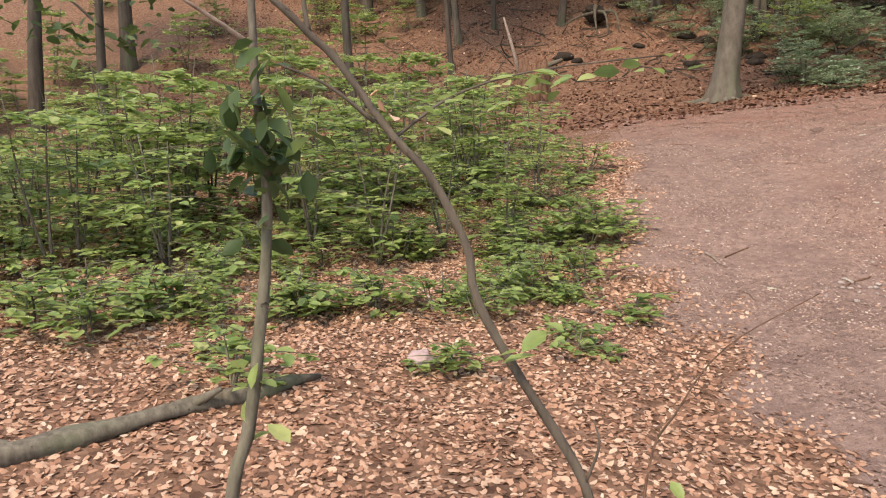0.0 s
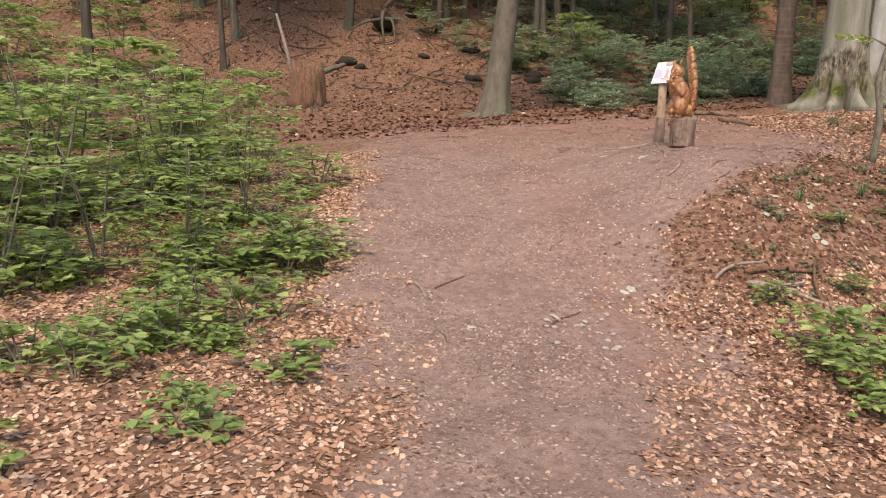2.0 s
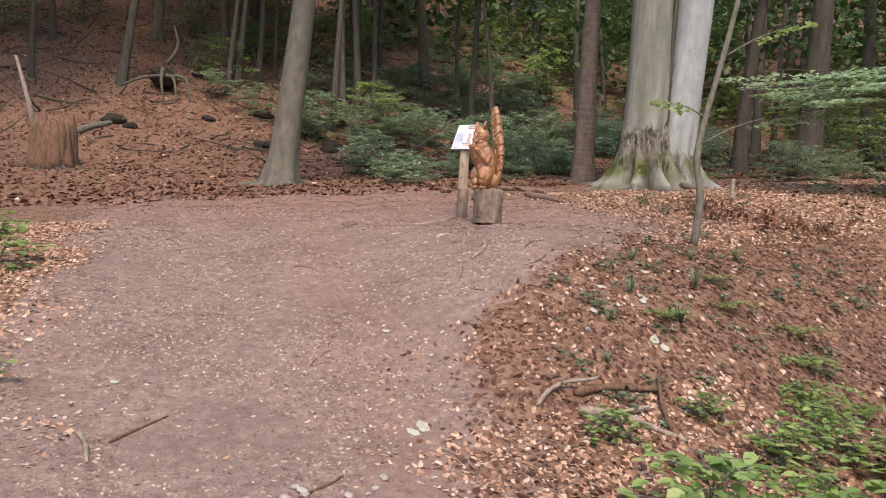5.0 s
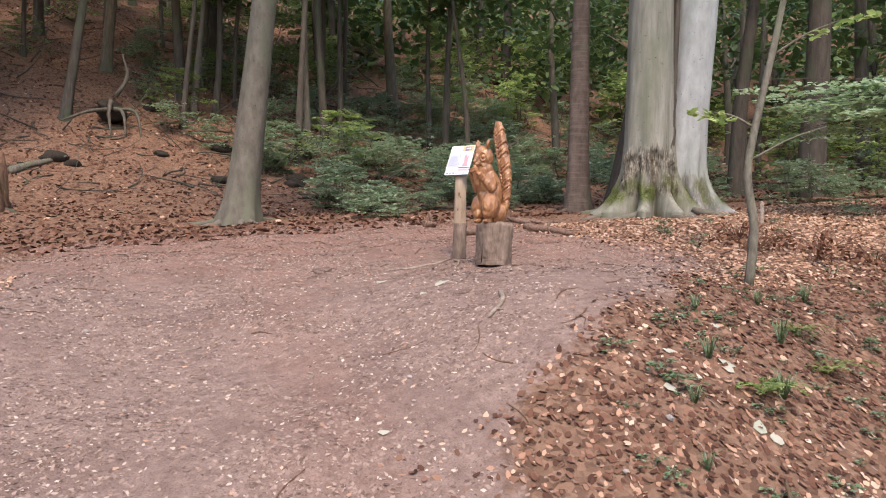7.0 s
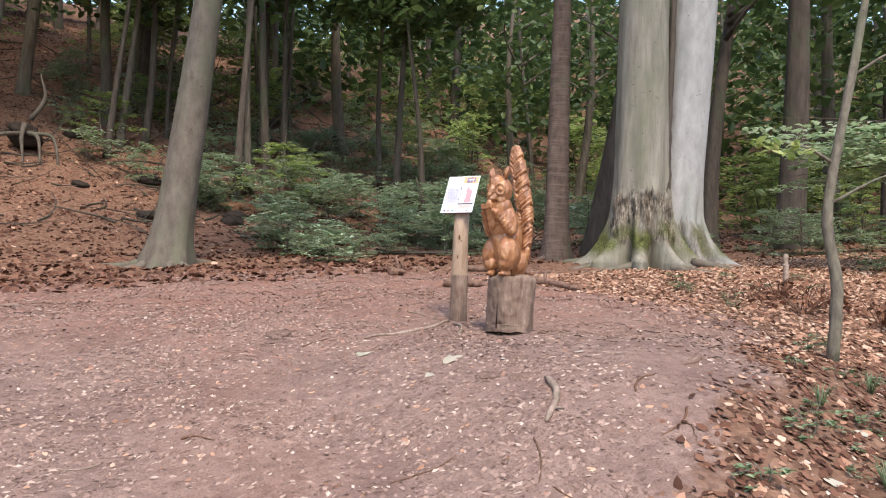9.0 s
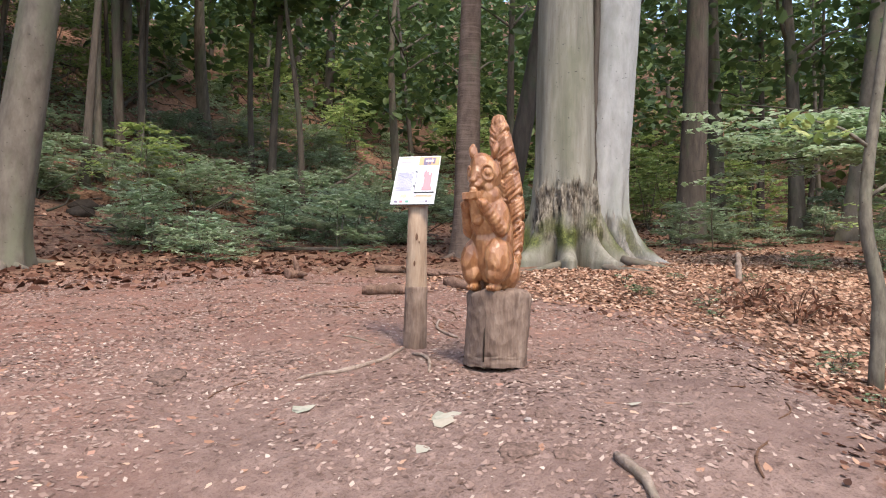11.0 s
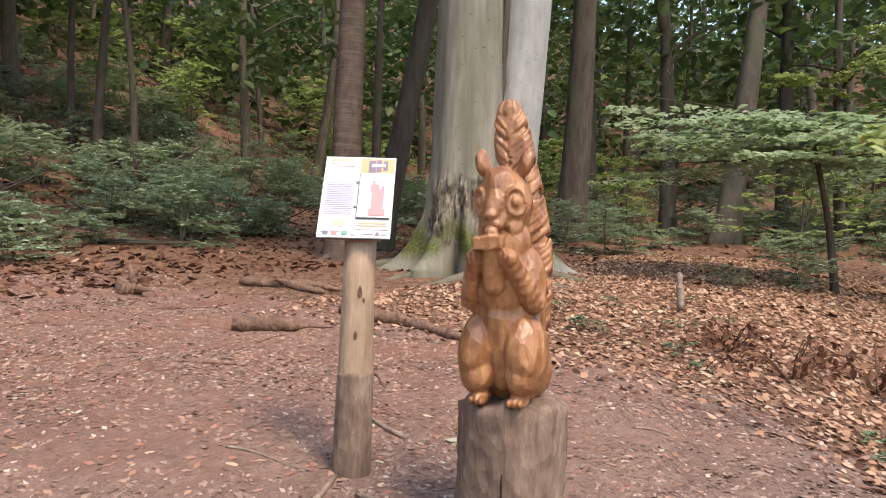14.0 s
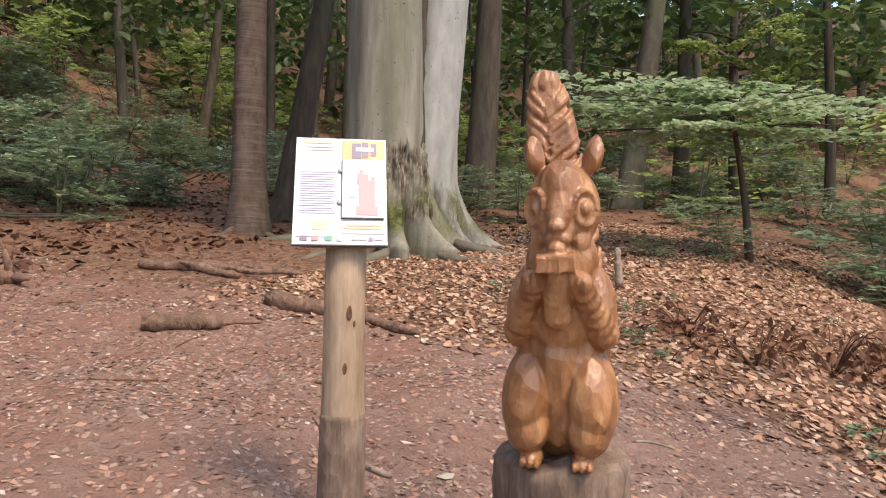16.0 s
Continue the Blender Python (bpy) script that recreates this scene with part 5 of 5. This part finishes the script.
# ---- large leaves and clods on the bare earth ----
M_CLOD = plain("scuffed_earth", (0.15, 0.095, 0.075), 0.95, 0.1, 0.5, 45)
M_WILTED = leaf_material("wilted_leaf", [(0, (0.30, 0.31, 0.22)), (0.5, (0.42, 0.38, 0.30)), (1, (0.52, 0.42, 0.32))], 0.7, 0.15, 0.2)
rng = np.random.default_rng(58)
for (x, y, s, n) in ((7.97, 13.92, 0.085, 1), (7.93, 15.0, 0.11, 2), (8.28, 14.02, 0.10, 3), (4.92, 9.16, 0.075, 1), (3.96, 9.07, 0.075, 1), (6.09, 9.9, 0.10, 3), (3.86, 11.2, 0.07, 1), (6.4, 11.6, 0.07, 1), (8.9, 13.3, 0.06, 1), (8.9, 11.3, 0.09, 1), (9.3, 10.9, 0.10, 2), (8.5, 10.9, 0.09, 1), (9.0, 10.3, 0.10, 2), (9.8, 11.6, 0.08, 1), (10.0, 15.4, 0.06, 1)):
    C = np.array([(0, 0, 0.014)]) + rng.normal(0, 1, (n, 3)) * (s * 0.5, s * 0.5, 0.004)
    V, F = leaves(C, s, 0.05, -0.15, 1.5, 0.2)
    sx, sy = (ground_at(x + 0.1, y) - ground_at(x - 0.1, y)) / 0.2, (ground_at(x, y + 0.1) - ground_at(x, y - 0.1)) / 0.2
    V[:, 2] += sx * V[:, 0] + sy * V[:, 1]
    o = mesh_part("large_leaf", V, F, M_WILTED, None, smooth=False)
    o.location = (x, y, ground_at(x, y))
    tagged(o, "large wilted pale leaf lying on bare earth", "leaf", "large leaves on the path")
for k, (x, y, s) in enumerate(((7.61, 16.15, 0.13), (7.45, 15.9, 0.09), (8.15, 13.45, 0.09), (8.3, 13.25, 0.07), (8.55, 13.6, 0.06))):
    bm = bmesh.new()
    bmesh.ops.create_icosphere(bm, subdivisions=4, radius=s)
    for v in bm.verts:
        v.co *= 1 + 0.5 * noise.noise(v.co * 14 + Vector((k, 0, 0))) + 0.3 * noise.noise(v.co * 40)
        v.co.z = v.co.z * 0.22 + v.co.x * (ground_at(x + 0.1, y) - ground_at(x - 0.1, y)) / 0.2 + v.co.y * (ground_at(x, y + 0.1) - ground_at(x, y - 0.1)) / 0.2
    o = part("earth_clod", bm, M_CLOD, None, "", True)
    o.location = (x, y, ground_at(x, y) - 0.002)
    tagged(o, "small brown scuffed clod of earth", "earth", "clods on the clearing")

# ---- dry undergrowth right of the clearing ----
rng = np.random.default_rng(56)
for (x, y, s) in ((13.6, 14.2, 1.0), (14.3, 13.6, 1.1), (14.0, 14.8, 0.8), (15.0, 13.2, 1.0)):
    dry = new("dry_bramble")
    dry.location = (x, y, ground_at(x, y))
    tips = []
    for k in range(16):
        a, L = rng.uniform(0, 6.28), s * rng.uniform(0.3, 0.8)
        e = np.array([math.cos(a) * L, math.sin(a) * L, s * rng.uniform(0.02, 0.35)])
        V, F = tube(smooth_line([(0, 0, -0.03), e * 0.5 + (0, 0, s * rng.uniform(0.05, 0.25)), e], 8), np.linspace(0.008, 0.003, 8), 5)
        mesh_part("stem", V, F, M_ROT, dry)
        tips.append(e * rng.uniform(0.4, 1, (9, 1)) + rng.normal(0, 0.06, (9, 3)))
    V, F = leaves(np.abs(np.vstack(tips) * (0, 0, 1)) + np.vstack(tips) * (1, 1, 0), 0.05, 0.8)
    mesh_part("dead_leaves", V, F, M_LITTER_DARK, dry, smooth=False)
    tagged(dry, "dry brown bramble with withered leaves", "bramble", "dry brambles")
stub = log("pale_stub", (15.83, 15.8), (15.9, 15.85), 0.05, 0.04, M_DEAD, "pale broken stub standing in dry leaves", 0, 0, 97, 9, 0.45)


# ---- fallen leaves and crumbs ----
def carpet(name, n, x0, x1, y0, y1, size, keep, mat, label, seed, flat=0.35, long=1.5, lift=0.012, crumbs=False):
    """Loose leaves over a stretch of ground."""
    global rng
    rng = np.random.default_rng(seed)
    x, y = rng.uniform(x0, x1, n), rng.uniform(y0, y1, n)
    k = rng.uniform(0, 1, n) < keep(x, y)
    x, y = x[k], y[k]
    z = lie(x, y) + rough_ground(x, y) + rng.uniform(0.2, 1.6, len(x)) * lift
    C = np.stack([x, y, z], -1)
    V, F = flakes(C, size, flat, long) if crumbs else leaves(C, size, flat, -0.14, long, 0.45)
    V = on_slope(V.reshape(len(C), -1, 3), x, y).reshape(-1, 3)
    ob = mesh_part(name, V, F, mat, None, smooth=False)
    return tagged(ob, label, "leaves", kind="stuff")


def drift(x, y):
    """Leaves lie in drifts, thick here and thin there."""
    return np.clip(0.62 + 0.5 * np.sin(1.9 * x + 0.7 * np.sin(2.3 * y)) * np.sin(1.6 * y + 1.1 * np.sin(1.7 * x)) + 0.2 * np.sin(6.1 * x + 4.3 * y), 0.12, 1)


carpet("fallen_leaves", 270000, -9, 9.5, -3, 18, 0.035, lambda x, y: (1 - bare(x, y)) ** 0.7 * np.where(x < 4.5, 1, np.where(y < 9.8, 0.7, 0.12)), M_LITTER, "thick carpet of dry orange beech leaves", 81, 0.28, 1.5, 0.008)
carpet("fallen_leaves", 62000, 9, 24, 7, 19, 0.042, lambda x, y: (1 - bare(x, y)) * np.where((y > 12.9) & (x > 11.2), 1, 0.08), M_LITTER, "thick carpet of dry orange beech leaves", 82, 0.28)
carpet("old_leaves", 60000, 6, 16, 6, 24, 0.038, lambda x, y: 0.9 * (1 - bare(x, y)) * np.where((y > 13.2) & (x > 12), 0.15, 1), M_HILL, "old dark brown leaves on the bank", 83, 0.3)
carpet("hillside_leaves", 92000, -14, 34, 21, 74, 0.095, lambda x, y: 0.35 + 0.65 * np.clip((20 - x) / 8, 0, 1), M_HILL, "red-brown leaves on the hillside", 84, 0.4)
carpet("hillside_leaves", 3500, -12, 34, 23, 66, 0.085, lambda x, y: 0.25 + 0.6 * np.clip((18 - x) / 8, 0, 1), M_LITTER, "dry orange leaves on the hillside", 85, 0.4)
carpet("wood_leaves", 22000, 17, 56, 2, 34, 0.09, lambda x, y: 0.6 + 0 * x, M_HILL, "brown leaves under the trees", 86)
carpet("leaf_crumbs", 400000, 1.2, 13.5, 1, 24, 0.02, lambda x, y: (0.12 + 0.75 * bare(x, y)) * drift(x, y), M_CHIP, "crumbs of leaf and wood trodden into the path", 87, 0.2, 1.8, 0.002, True)
carpet("path_leaves", 4200, 2, 13.5, 2, 24, 0.032, lambda x, y: bare(x, y) * drift(x + 3, y), M_LITTER, "scattered dry leaves on the path", 88, 0.07, 1.6, 0.002)
carpet("rusty_leaves", 16000, 2, 14, 14, 25, 0.026, lambda x, y: bare(x, y) * np.clip((y + 0.5 * x - 18) / 4, 0, 1), M_RUST, "rust-brown rotted leaves on the clearing", 90, 0.12, 1.7, 0.003, True)
carpet("wood_leaves", 16000, -16, -4, 2, 26, 0.085, lambda x, y: 0.8 + 0 * x, M_LITTER, "dry leaves under the western bushes", 89)

# ---- bring everything to true size ----
for ob in list(scene.objects):
    if ob.parent is None and ob is not cam and ob is not sun:
        ob.matrix_basis = Matrix.Scale(SIZE, 4) @ ob.matrix_basis
